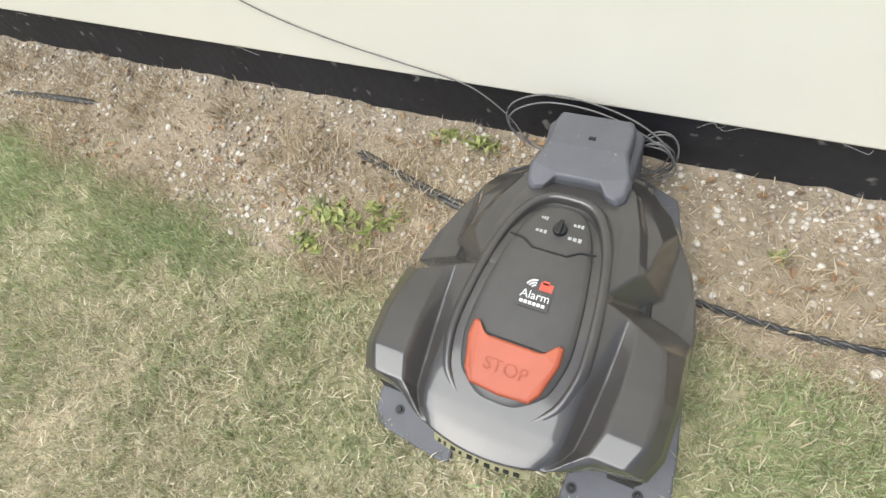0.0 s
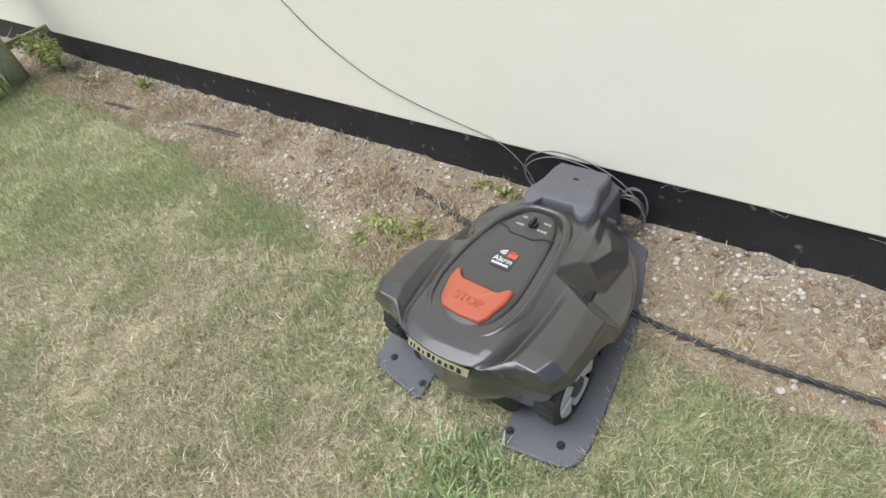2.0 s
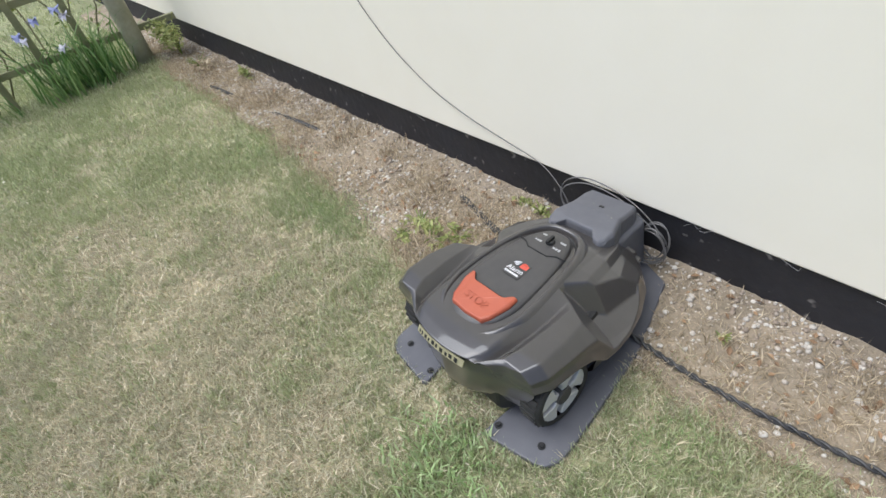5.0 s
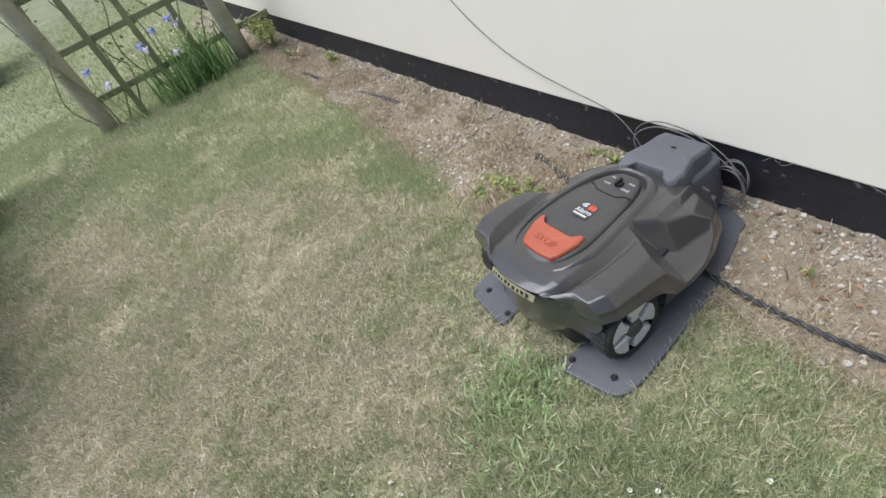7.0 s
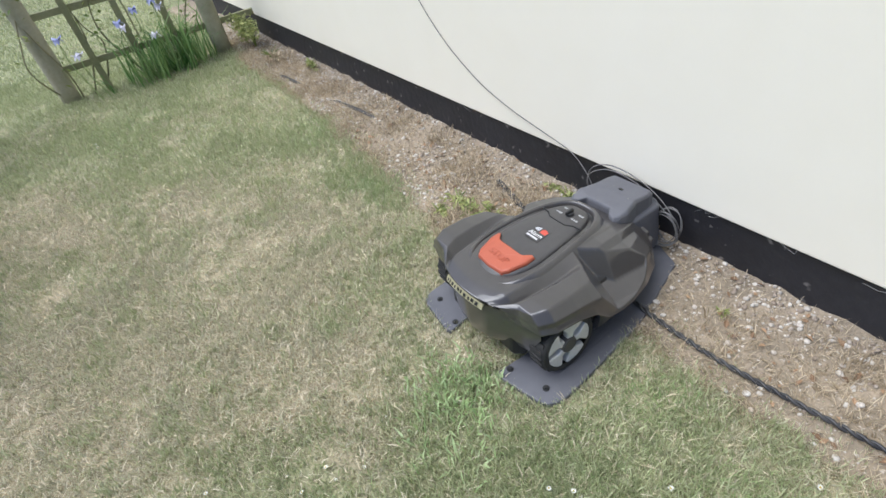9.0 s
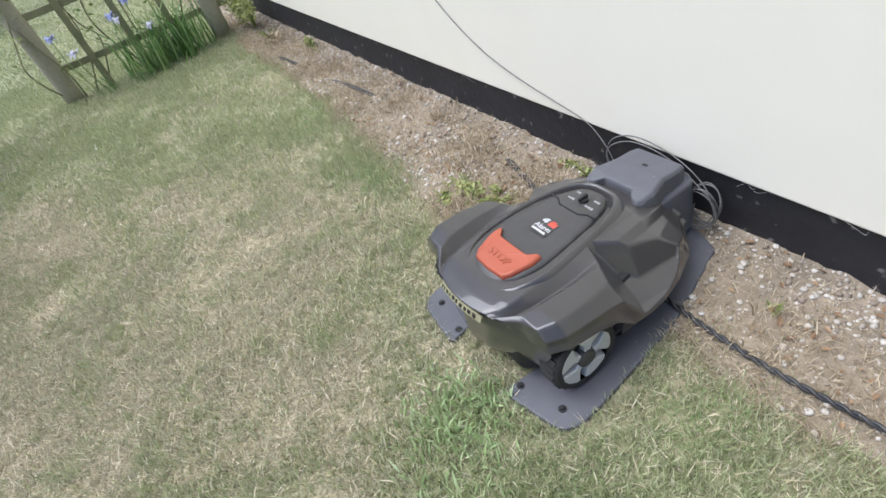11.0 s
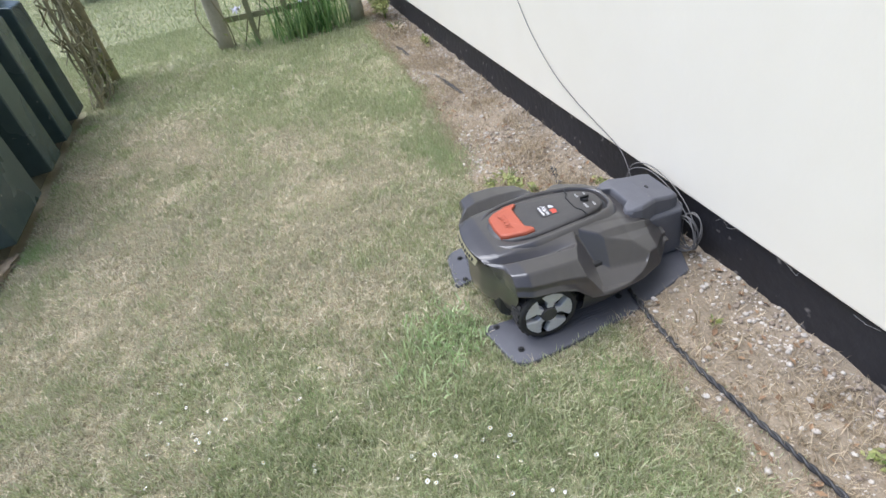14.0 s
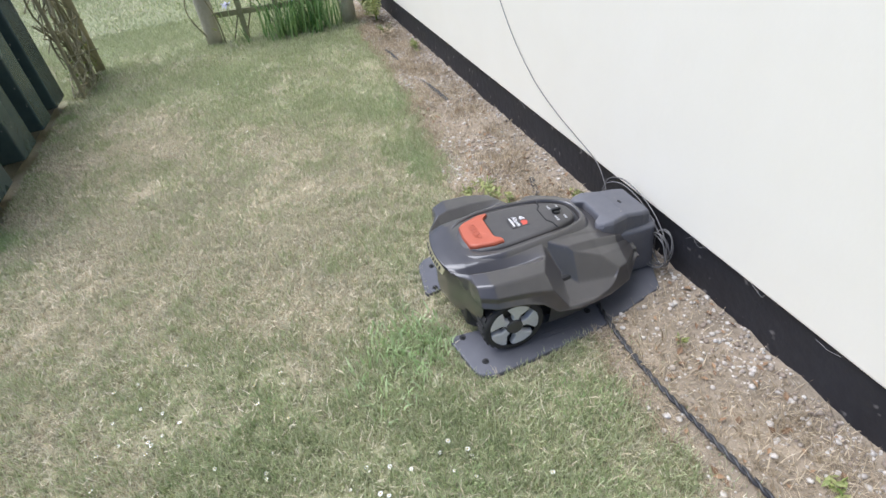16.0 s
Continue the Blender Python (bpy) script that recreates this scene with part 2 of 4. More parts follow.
def mesh_arrays(name, verts, faces, material, dry=None, smooth=False):
    """One object from arrays; faces all of one size."""
    me = bpy.data.meshes.new(name)
    nv, nf, k = len(verts), len(faces), faces.shape[1]
    me.vertices.add(nv)
    me.vertices.foreach_set("co", np.ascontiguousarray(verts, dtype=np.float32).ravel())
    me.loops.add(nf * k)
    me.loops.foreach_set("vertex_index", np.ascontiguousarray(faces, dtype=np.int32).ravel())
    me.polygons.add(nf)
    me.polygons.foreach_set("loop_start", np.arange(0, nf * k, k, dtype=np.int32))
    if dry is not None:
        me.attributes.new("dry", "FLOAT", "POINT").data.foreach_set("value", np.ascontiguousarray(dry, dtype=np.float32))
    me.update(calc_edges=True)
    finish(me, material, smooth)
    return new(name, me)


def thing(name, label, category, group="", at=(0, 0, 0)):
    ob = new(name)
    ob.location = at
    ob.empty_display_size = 0.05
    return tagged(ob, label, category, group)


RNG = np.random.default_rng(7)


def fbm(x, y, scale, seed):
    """Smooth value noise on arrays, about 0 to 1."""
    out, amp, tot = 0.0, 1.0, 0.0
    for o in range(3):
        g = np.random.default_rng(seed + o).random((64, 64))
        u, v = np.asarray(x) * scale * 2 ** o + 17.3, np.asarray(y) * scale * 2 ** o + 9.1
        i, j = np.floor(u).astype(int), np.floor(v).astype(int)
        fu, fv = u - i, v - j
        fu, fv = fu * fu * (3 - 2 * fu), fv * fv * (3 - 2 * fv)
        i0, i1, j0, j1 = i % 64, (i + 1) % 64, j % 64, (j + 1) % 64
        out = out + amp * ((g[i0, j0] * (1 - fu) + g[i1, j0] * fu) * (1 - fv) + (g[i0, j1] * (1 - fu) + g[i1, j1] * fu) * fv)
        tot += amp
        amp *= 0.5
    return out / tot


def bed_edge(x):
    """Where the gravel border ends and the lawn begins: the y of its ragged edge."""
    base = np.interp(x, [-6, -3.6, -1.9, -1.0, -0.5, 0.2, 0.5, 1.0, 3], [-0.25, -0.26, -0.34, -0.45, -0.46, -0.37, -0.37, -0.36, -0.36])
    return base + (fbm(x, 0 * x, 3.0, 40) - 0.5) * 0.10 + (fbm(x, 0 * x, 14.0, 44) - 0.5) * 0.07


# green spots of the lawn: x, y, radius
GREEN = [(-1.0, -0.47, 0.16), (-1.25, -0.55, 0.16), (-1.9, -0.5, 0.3), (-2.8, -1.2, 0.5), (-3.4, -0.9, 0.8), (-4.3, -1.6, 0.9), (-0.02, -0.90, 0.13),
         (0.35, -0.50, 0.17), (0.30, -0.85, 0.28), (0.55, -1.05, 0.30), (0.15, -1.35, 0.30), (-0.05, -1.6, 0.4), (0.7, -0.7, 0.25),
         (-2.2, -1.0, 0.35), (-0.62, -0.62, 0.10), (-2.6, -2.0, 0.3)]
# straw-coloured spots
DRYSPOT = [(-0.9, -2.0, 0.4), (-1.3, -1.7, 0.4), (-0.75, -1.15, 0.35), (-0.55, -1.35, 0.30), (-0.9, -0.85, 0.30), (-1.4, -1.2, 0.4), (-0.3, -1.05, 0.2), (-0.6, -1.75, 0.35), (0.25, -0.42, 0.1), (-2.0, -1.7, 0.45), (-0.45, -0.55, 0.15)]


def dryness(x, y):
    d = 0.61 + (fbm(x, y, 2.2, 3) - 0.5) * 0.6 + (fbm(x, y, 8.0, 9) - 0.5) * 0.8 + (fbm(x, y, 24.0, 12) - 0.5) * 0.75
    for sign, spots in ((-0.24, GREEN), (0.24, DRYSPOT)):
        for cx, cy, r in spots:
            d = d + sign * np.exp(-(((x - cx) ** 2 + (y - cy) ** 2) / r ** 2))
    far = np.clip((-x - 2.6) / 1.5, 0, 1)
    return np.clip(np.maximum(d, 0.20) - 0.24 * far - 0.42 * np.clip((-x - 3.6) / 1.6, 0, 1), 0, 1)


AXIS_X = -0.119       # the mower's middle line
K = 1.04              # size of mower and station about the front of the plate
Y0 = -0.684


def on_plate(x, y):
    u, t = (x - AXIS_X) / K, (y - Y0) / K
    w = np.interp(t, [-0.06, -0.03, 0.06, 0.36, 0.60, 0.63], [0.20, 0.26, 0.270, 0.238, 0.172, 0.06])
    gap = (np.abs(u) < 0.105) & (t < 0.03)
    return (np.abs(u) < w - 0.004) & (t > -0.055) & (t < 0.63) & ~gap


# ---- ground and wall ----
def ground_height(x, y):
    near = np.clip((np.hypot(x + 1.5, y + 1) < 9), 0, 1)
    return ((fbm(x, y, 3.0, 60) - 0.5) * 0.012 + (fbm(x, y, 0.6, 63) - 0.5) * 0.02) * near - 0.004


def build_ground():
    gx = np.concatenate([[-400, -120, -40, -16, -9], np.arange(-7, 3.01, 0.05), [5, 12, 40, 150, 400]])
    gy = np.concatenate([[-400, -120, -40, -14, -7, -5], np.arange(-3.6, 0.61, 0.05), [2, 5, 12, 40, 150, 400]])
    X, Y = np.meshgrid(gx, gy, indexing="ij")
    Z = ground_height(X, Y)
    v = np.stack([X, Y, Z], -1).reshape(-1, 3)
    a = np.arange(len(v)).reshape(X.shape)
    f = np.stack([a[:-1, :-1], a[1:, :-1], a[1:, 1:], a[:-1, 1:]], -1).reshape(-1, 4)
    ob = mesh_arrays("ground", v, f, M_SOIL, dryness(v[:, 0], v[:, 1]), True)
    return tagged(ob, "thin patchy lawn soil under dry mown grass", "ground", kind="structure")


def build_bed():
    xs = np.arange(-5.6, 3.0, 0.02)
    ts = np.linspace(0, 1, 18)
    X = np.repeat(xs[:, None], len(ts), 1)
    Y = bed_edge(X) * (1 - ts[None]) + 0.0 * ts[None]
    lump = (fbm(X, Y, 12.0, 70) - 0.4) * 0.022 + (fbm(X, Y, 40.0, 74) - 0.5) * 0.012
    Z = ground_height(X, Y) + 0.004 + np.minimum(ts[None] * 4, 1) * (lump + 0.004) + 0.012 * np.clip(ts[None] * 5 - 4, 0, 1)
    Z[:, 0] -= 0.008
    Z = np.where(on_plate(X, Y), np.minimum(Z, 0.0), Z)
    v = np.stack([X, Y, Z], -1).reshape(-1, 3)
    a = np.arange(len(v)).reshape(X.shape)
    f = np.stack([a[:-1, :-1], a[1:, :-1], a[1:, 1:], a[:-1, 1:]], -1).reshape(-1, 4)
    return tagged(mesh_arrays("gravel_border", v, f, M_BED, None, True), "bare brown soil and gravel strip along the house wall", "gravel bed", kind="structure")


def bed_z(x, y):
    t = 1 - y / bed_edge(x)
    lump = (fbm(x, y, 12.0, 70) - 0.4) * 0.022 + (fbm(x, y, 40.0, 74) - 0.5) * 0.012
    return ground_height(x, y) + 0.004 + np.minimum(t * 4, 1) * (lump + 0.004) + 0.012 * np.clip(t * 5 - 4, 0, 1)


build_ground()
build_bed()
WALL_END = -9.0
bm = bmesh.new()
box(bm, (WALL_END + 3.5) / 2, 0.16, 1.45, 3.5 - WALL_END, 0.344, 2.55)
tagged(soft_edges(part("wall_north", bm, M_RENDER), 0.006), "cream painted rendered house wall", "wall", kind="structure")
bm = bmesh.new()
box(bm, (WALL_END + 3.5) / 2, 0.165, 0.035, 3.5 - WALL_END - 0.02, 0.33, 0.279)
tagged(part("plinth", bm, M_PLINTH), "black painted plinth below the cream render, scuffed and dusty", "plinth", kind="structure")


# ---- the robot mower and its charging station ----


def place_unit(ob):
    ob.matrix_basis = Matrix.Translation((AXIS_X, Y0, 0)) @ Matrix.Rotation(radians(0.8), 4, "Z") @ Matrix.Scale(K, 4)
    return ob


# Below, y is measured from the plate's front towards the wall: tail of the mower about -0.05, nose at the station about 0.53.
YK = [-0.036, -0.012, 0.014, 0.05, 0.12, 0.17, 0.21, 0.26, 0.31, 0.38, 0.46, 0.52]


def lerp(y, values):
    return float(np.interp(y, YK, values))


def skirt_w(y):
    return lerp(y, [0.135, 0.190, 0.222, 0.238, 0.243, 0.244, 0.248, 0.247, 0.240, 0.220, 0.182, 0.12])


def rim_z(y):
    return lerp(y, [0.188, 0.187, 0.187, 0.184, 0.178, 0.160, 0.122, 0.112, 0.106, 0.097, 0.090, 0.10])


def shell_profile(y):
    """Half profile of the shell at y: from the middle outwards and down, as (x, z): collar, crease, fender, side."""
    w, zb = skirt_w(y), rim_z(y)
    crown_w = lerp(y, [0.085, 0.100, 0.106, 0.109, 0.110, 0.109, 0.108, 0.106, 0.102, 0.092, 0.074, 0.05])
    crown_z = lerp(y, [0.227, 0.232, 0.235, 0.237, 0.239, 0.241, 0.242, 0.241, 0.236, 0.220, 0.190, 0.150])
    crease_w = lerp(y, [0.095, 0.112, 0.122, 0.128, 0.136, 0.140, 0.141, 0.138, 0.132, 0.118, 0.095, 0.06])
    crease_d = lerp(y, [0.003, 0.014, 0.022, 0.026, 0.026, 0.023, 0.018, 0.010, 0.007, 0.006, 0.005, 0.003])
    inner_w = lerp(y, [0.102, 0.126, 0.142, 0.154, 0.160, 0.160, 0.158, 0.154, 0.148, 0.134, 0.108, 0.07])
    ridge_w = lerp(y, [0.116, 0.164, 0.194, 0.210, 0.212, 0.206, 0.198, 0.190, 0.180, 0.162, 0.126, 0.08])
    ridge_z = lerp(y, [0.222, 0.230, 0.236, 0.241, 0.237, 0.230, 0.224, 0.217, 0.208, 0.188, 0.160, 0.132])
    out = lerp(y, [0.6, 0.68, 0.74, 0.76, 0.76, 0.74, 0.72, 0.70, 0.70, 0.70, 0.68, 0.6])
    down = lerp(y, [0.30, 0.34, 0.40, 0.44, 0.44, 0.42, 0.34, 0.34, 0.36, 0.36, 0.34, 0.3])
    mid_w, mid_z = ridge_w + (w - ridge_w) * out, ridge_z - (ridge_z - zb) * down
    inner_z = ridge_z + (crown_z - ridge_z) * 0.25
    return [(0, crown_z), (crown_w * 0.93, crown_z - 0.001), (crown_w, crown_z - 0.004), (crease_w, crown_z - crease_d), (inner_w, inner_z),
            (ridge_w - 0.003, ridge_z), (ridge_w + 0.003, ridge_z - 0.004), (mid_w, mid_z), (mid_w + (w - mid_w) * 0.30, mid_z - 0.008 - (mid_z - zb) * 0.2),
            (w, zb + 0.008), (w + 0.003, zb + 0.003), (w, zb)]


def hollow(x, y):
    """Height of the faceted hollow in each side: its floor, a steep wall towards the nose lobe and a sloping one up to the rear fender."""
    x = np.abs(x)
    floor = 0.158 - 0.50 * (x - 0.16) - 0.10 * (y - 0.25)
    crest = np.interp(y, [0.235, 0.300, 0.430], [0.128, 0.186, 0.190])
    lobe = 1.5 * np.clip(crest - x, 0, 1)
    fender = 1.25 * np.clip(0.272 - 0.15 * (x - 0.11) - y, 0, 1)
    nose = 1.2 * np.clip(y - (0.425 - 0.4 * (x - 0.15)), 0, 1)
    return floor + np.maximum(np.maximum(lobe, fender), nose)


STEPS = [6, 2, 8, 8, 12, 2, 10, 3, 6, 2, 2]


def build_shell(parent):
    ys = np.r_[np.linspace(-0.036, 0.014, 16)[:-1], np.linspace(0.014, 0.53, 170)]
    rows = []
    for y in ys:
        prof = shell_profile(y)
        half = []
        for (p, q), k in zip(zip(prof, prof[1:]), STEPS):
            half += [(p[0] + (q[0] - p[0]) * i / k, p[1] + (q[1] - p[1]) * i / k) for i in range(k)]
        half.append(prof[-1])
        rows.append([(-x, y, z) for x, z in half[:0:-1]] + [(x, y, z) for x, z in half])
    v = np.array(rows)
    for _ in range(1):
        v[1:-1, :, ::2] = 0.25 * v[:-2, :, ::2] + 0.5 * v[1:-1, :, ::2] + 0.25 * v[2:, :, ::2]
    floor = np.array([rim_z(y) + 0.012 for y in ys])[:, None]
    cut = np.minimum(v[:, :, 2], hollow(v[:, :, 0], v[:, :, 1]))
    v[:, :, 2] = np.where(v[:, :, 2] > floor, np.maximum(cut, floor), v[:, :, 2])
    # the tail bows out in plan
    tail = np.clip((0.014 - v[:, :, 1]) / 0.05, 0, 1)
    v[:, :, 1] += tail * (0.036 * np.clip((np.abs(v[:, :, 0]) / 0.135) ** 2, 0, 1.3) - 0.008)
    n, m = v.shape[:2]
    a = np.arange(n * m).reshape(n, m)
    f = np.stack([a[:-1, :-1], a[:-1, 1:], a[1:, 1:], a[1:, :-1]], -1).reshape(-1, 4)
    ob = mesh_arrays("shell", v.reshape(-1, 3), f, M_BODY, None, True)
    ob.parent = parent
    mod = ob.modifiers.new("wall", "SOLIDIFY")
    mod.thickness, mod.offset = 0.005, -1
    return tagged(ob, "glossy charcoal brown moulded shell, dusty")


def build_mower():
    mower = place_unit(thing("robot_mower", "charcoal robotic lawn mower docked on its charging plate", "robot mower"))
    # it stands a little askew, turned about the contact head
    mower.matrix_basis = mower.matrix_basis @ Matrix.Translation((0, 0.5, 0)) @ Matrix.Rotation(radians(-2.8), 4, "Z") @ Matrix.Translation((0.006, -0.5, 0))
    build_shell(mower)
    # lower skirt between the rim and the plate, along each side
    for side in (-1, 1):
        bm = bmesh.new()
        ys = np.linspace(0.195, 0.525, 30)
        top = [bm.verts.new((side * (skirt_w(y) - 0.008), y, rim_z(y) + 0.006)) for y in ys]
        mid = [bm.verts.new((side * (skirt_w(y) - 0.020), y, 0.078)) for y in ys]
        low = [bm.verts.new((side * (skirt_w(y) - 0.050), y, 0.036)) for y in ys]
        for r0, r1 in ((top, mid), (mid, low)):
            for i in range(len(ys) - 1):
                bm.faces.new((r0[i], r0[i + 1], r1[i + 1], r1[i]))
        part("side_skirt", bm, M_SATIN, mower, "matt lower skirt", True)
    # tail panel below the shell
    bm = bmesh.new()
    arc = [(x, float(np.interp(abs(x), [0, 0.07, 0.135, 0.19, 0.222], [-0.042, -0.032, -0.006, 0.009, 0.015]))) for x in np.linspace(-0.222, 0.222, 41)]
    rows = []
    for z, k, dy in ((0.205, 0.955, 0.004), (0.188, 0.985, 0.002), (0.172, 0.985, 0.002), (0.158, 0.96, 0.003), (0.118, 0.86, 0.001), (0.082, 0.77, 0.004), (0.056, 0.72, 0.012), (0.048, 0.62, 0.028)):
        rows.append([bm.verts.new((x * k, y + dy, z)) for x, y in arc])
    for r0, r1 in zip(rows, rows[1:]):
        for i in range(len(arc) - 1):
            bm.faces.new((r0[i], r1[i], r1[i + 1], r0[i + 1]))
    part("tail_panel", bm, M_BODY, mower, "curved glossy tail panel", True)
    # chassis
    bm = bmesh.new()
    prism(bm, [(-0.13, -0.005), (0.13, -0.005), (0.150, 0.02), (0.150, 0.17), (0.185, 0.22), (0.165, 0.38), (0.10, 0.48), (-0.10, 0.48), (-0.165, 0.38), (-0.185, 0.22), (-0.150, 0.17), (-0.150, 0.02)], 0.045, 0.16, 0.03)
    soft_edges(part("chassis", bm, M_BLACK, mower, "black ribbed chassis under the shell"), 0.01)
    # wheels
    for side in (-1, 1):
        wheel(mower, side)
    for side in (-1, 1):
        bm = bmesh.new()
        cyl(bm, Matrix.Translation((side * 0.12, 0.42, 0.048)) @ Matrix.Rotation(radians(90), 4, "Y"), 0.036, 0.036, 0.03, 18)
        soft_edges(part("front_caster", bm, M_RUBBER, mower), 0.005)
    console(mower)
    # yellow tag on the rear edge
    tag = Matrix.Translation((0.004, -0.0455, 0.2155)) @ Matrix.Rotation(radians(62), 4, "X")
    bm = bmesh.new()
    rings = []
    for i in range(13):
        x = -0.074 + i * 0.01233
        rings.append([bm.verts.new(tag @ Vector((x, y, z - 1.6 * x * x))) for y, z in ((-0.008, 0.0), (0.008, 0.0), (0.008, 0.003), (-0.008, 0.003))])
    for r0, r1 in zip(rings, rings[1:]):
        for k in range(4):
            bm.faces.new((r0[k], r0[(k + 1) % 4], r1[(k + 1) % 4], r1[k]))
    bm.faces.new(rings[0][::-1])
    bm.faces.new(rings[-1])
    bmesh.ops.recalc_face_normals(bm, faces=bm.faces)
    plate = part("name_tag", bm, M_YELLOW, mower, "pale yellow tag with illegible dark characters")
    rnd = random.Random(4)
    bm = bmesh.new()
    x = -0.066
    while x < 0.060:
        w = rnd.uniform(0.003, 0.009)
        z = -1.6 * x * x + 0.0038
        box(bm, x + w / 2, rnd.uniform(-0.001, 0.001), 0, w, rnd.uniform(0.006, 0.010), 0.0012, None)
        for vv in bm.verts[-8:]:
            vv.co = tag @ Vector((vv.co.x, vv.co.y, vv.co.z + z))
        x += w + rnd.uniform(0.005, 0.009)
    part("dark_bars", bm, M_BLACK, plate)
    return mower


def wheel(mower, side):
    R = 0.084
    c = Vector((side * 0.200, 0.096, R + 0.012))
    turn = Matrix.Translation(c) @ Matrix.Rotation(radians(90 * side), 4, "Y")
    hub = new("wheel")
    hub.parent = mower
    hub.matrix_basis = turn
    bm = bmesh.new()
    prof = [(R * 0.78, 0.026), (R * 0.93, 0.029), (R, 0.021), (R, -0.021), (R * 0.93, -0.029), (R * 0.6, -0.029)]
    seg = 40
    rings = [[bm.verts.new((r * math.cos(2 * math.pi * k / seg), r * math.sin(2 * math.pi * k / seg), z)) for k in range(seg)] for r, z in prof]
    for r0, r1 in zip(rings, rings[1:]):
        for k in range(seg):
            bm.faces.new((r0[k], r1[k], r1[(k + 1) % seg], r0[(k + 1) % seg]))
    tyre = part("tyre", bm, M_RUBBER, hub, "black rubber tyre with lugs", True)
    bm = bmesh.new()
    box(bm, 0, 0, 0, 0.006, 0.010, 0.040)
    lug = part("lug", bm, M_RUBBER, tyre)
    for k in range(24):
        ob = lug if k == 0 else new("lug", lug.data)
        ob.parent = tyre
        ob.matrix_basis = Matrix.Rotation(2 * math.pi * k / 24, 4, "Z") @ Matrix.Translation((R + 0.0005, 0, 0))
    # solid black disc: its colour gives the shade of the hollow behind the spokes
    bm = bmesh.new()
    cyl(bm, Matrix.Translation((0, 0, 0.0)), R * 0.8, R * 0.8, 0.02, 36)
    part("hub_back", bm, M_BLACK, hub, "black disc for the shade in the hollow behind the spokes")
    for k in range(5):
        a = 2 * math.pi * (k + 0.3) / 5
        bm = bmesh.new()
        prism(bm, [(0.014, -0.010), (0.034, -0.011), (0.058, -0.036), (0.068, -0.026), (0.072, 0.0), (0.068, 0.026), (0.058, 0.036), (0.034, 0.011), (0.014, 0.010)], 0.010, 0.027, 0.10)
        bmesh.ops.rotate(bm, verts=bm.verts, cent=(0, 0, 0), matrix=Matrix.Rotation(a, 3, "Z"))
        soft_edges(part("spoke", bm, M_SILVER, hub, "silver plastic spoke"), 0.003)
    bm = bmesh.new()
    cyl(bm, Matrix.Translation((0, 0, 0.02)), 0.026, 0.022, 0.024, 24)
    soft_edges(part("hub_cap", bm, M_SATIN, hub), 0.003)


def console_outline(grow=0.0, n=64):
    """Plan of the top console: blunt at the rear, narrowing towards the station."""
    out = []
    for k in range(n):
        a = 2 * math.pi * k / n
        c, s = math.cos(a), math.sin(a)
        sx = abs(c) ** 0.62 * (1 if c >= 0 else -1)
        sy = abs(s) ** 0.72 * (1 if s >= 0 else -1)
        y = 0.200 + 0.182 * sy
        w = float(np.interp(y, [0.018, 0.06, 0.12, 0.2, 0.3, 0.382], [0.074, 0.094, 0.096, 0.090, 0.080, 0.070]))
        out.append((sx * (w + grow), y + sy * grow))
    return out


def dome(x, y):
    """Height of the console's top."""
    return float(np.interp(y, [0.01, 0.06, 0.12, 0.22, 0.32, 0.40], [0.232, 0.244, 0.249, 0.252, 0.248, 0.238])) - 0.35 * x * x


def ring_band(bm, loops):
    vs = [[bm.verts.new(p) for p in loop] for loop in loops]
    n = len(vs[0])
    for a, b in zip(vs, vs[1:]):
        for k in range(n):
            bm.faces.new((a[k], a[(k + 1) % n], b[(k + 1) % n], b[k]))
    return vs


def text_mesh(name, body, size, m, material, parent, depth=0.0004, label=""):
    cu = bpy.data.curves.new(name, "FONT")
    cu.body, cu.size, cu.extrude, cu.align_x, cu.align_y = body, size, depth, "CENTER", "CENTER"
    tmp = bpy.data.objects.new(name, cu)
    me = bpy.data.meshes.new_from_object(tmp)
    bpy.data.objects.remove(tmp)
    me.transform(m)
    me.materials.clear()
    finish(me, material)
    ob = new(name, me)
    ob.parent = parent
    return tagged(ob, label)


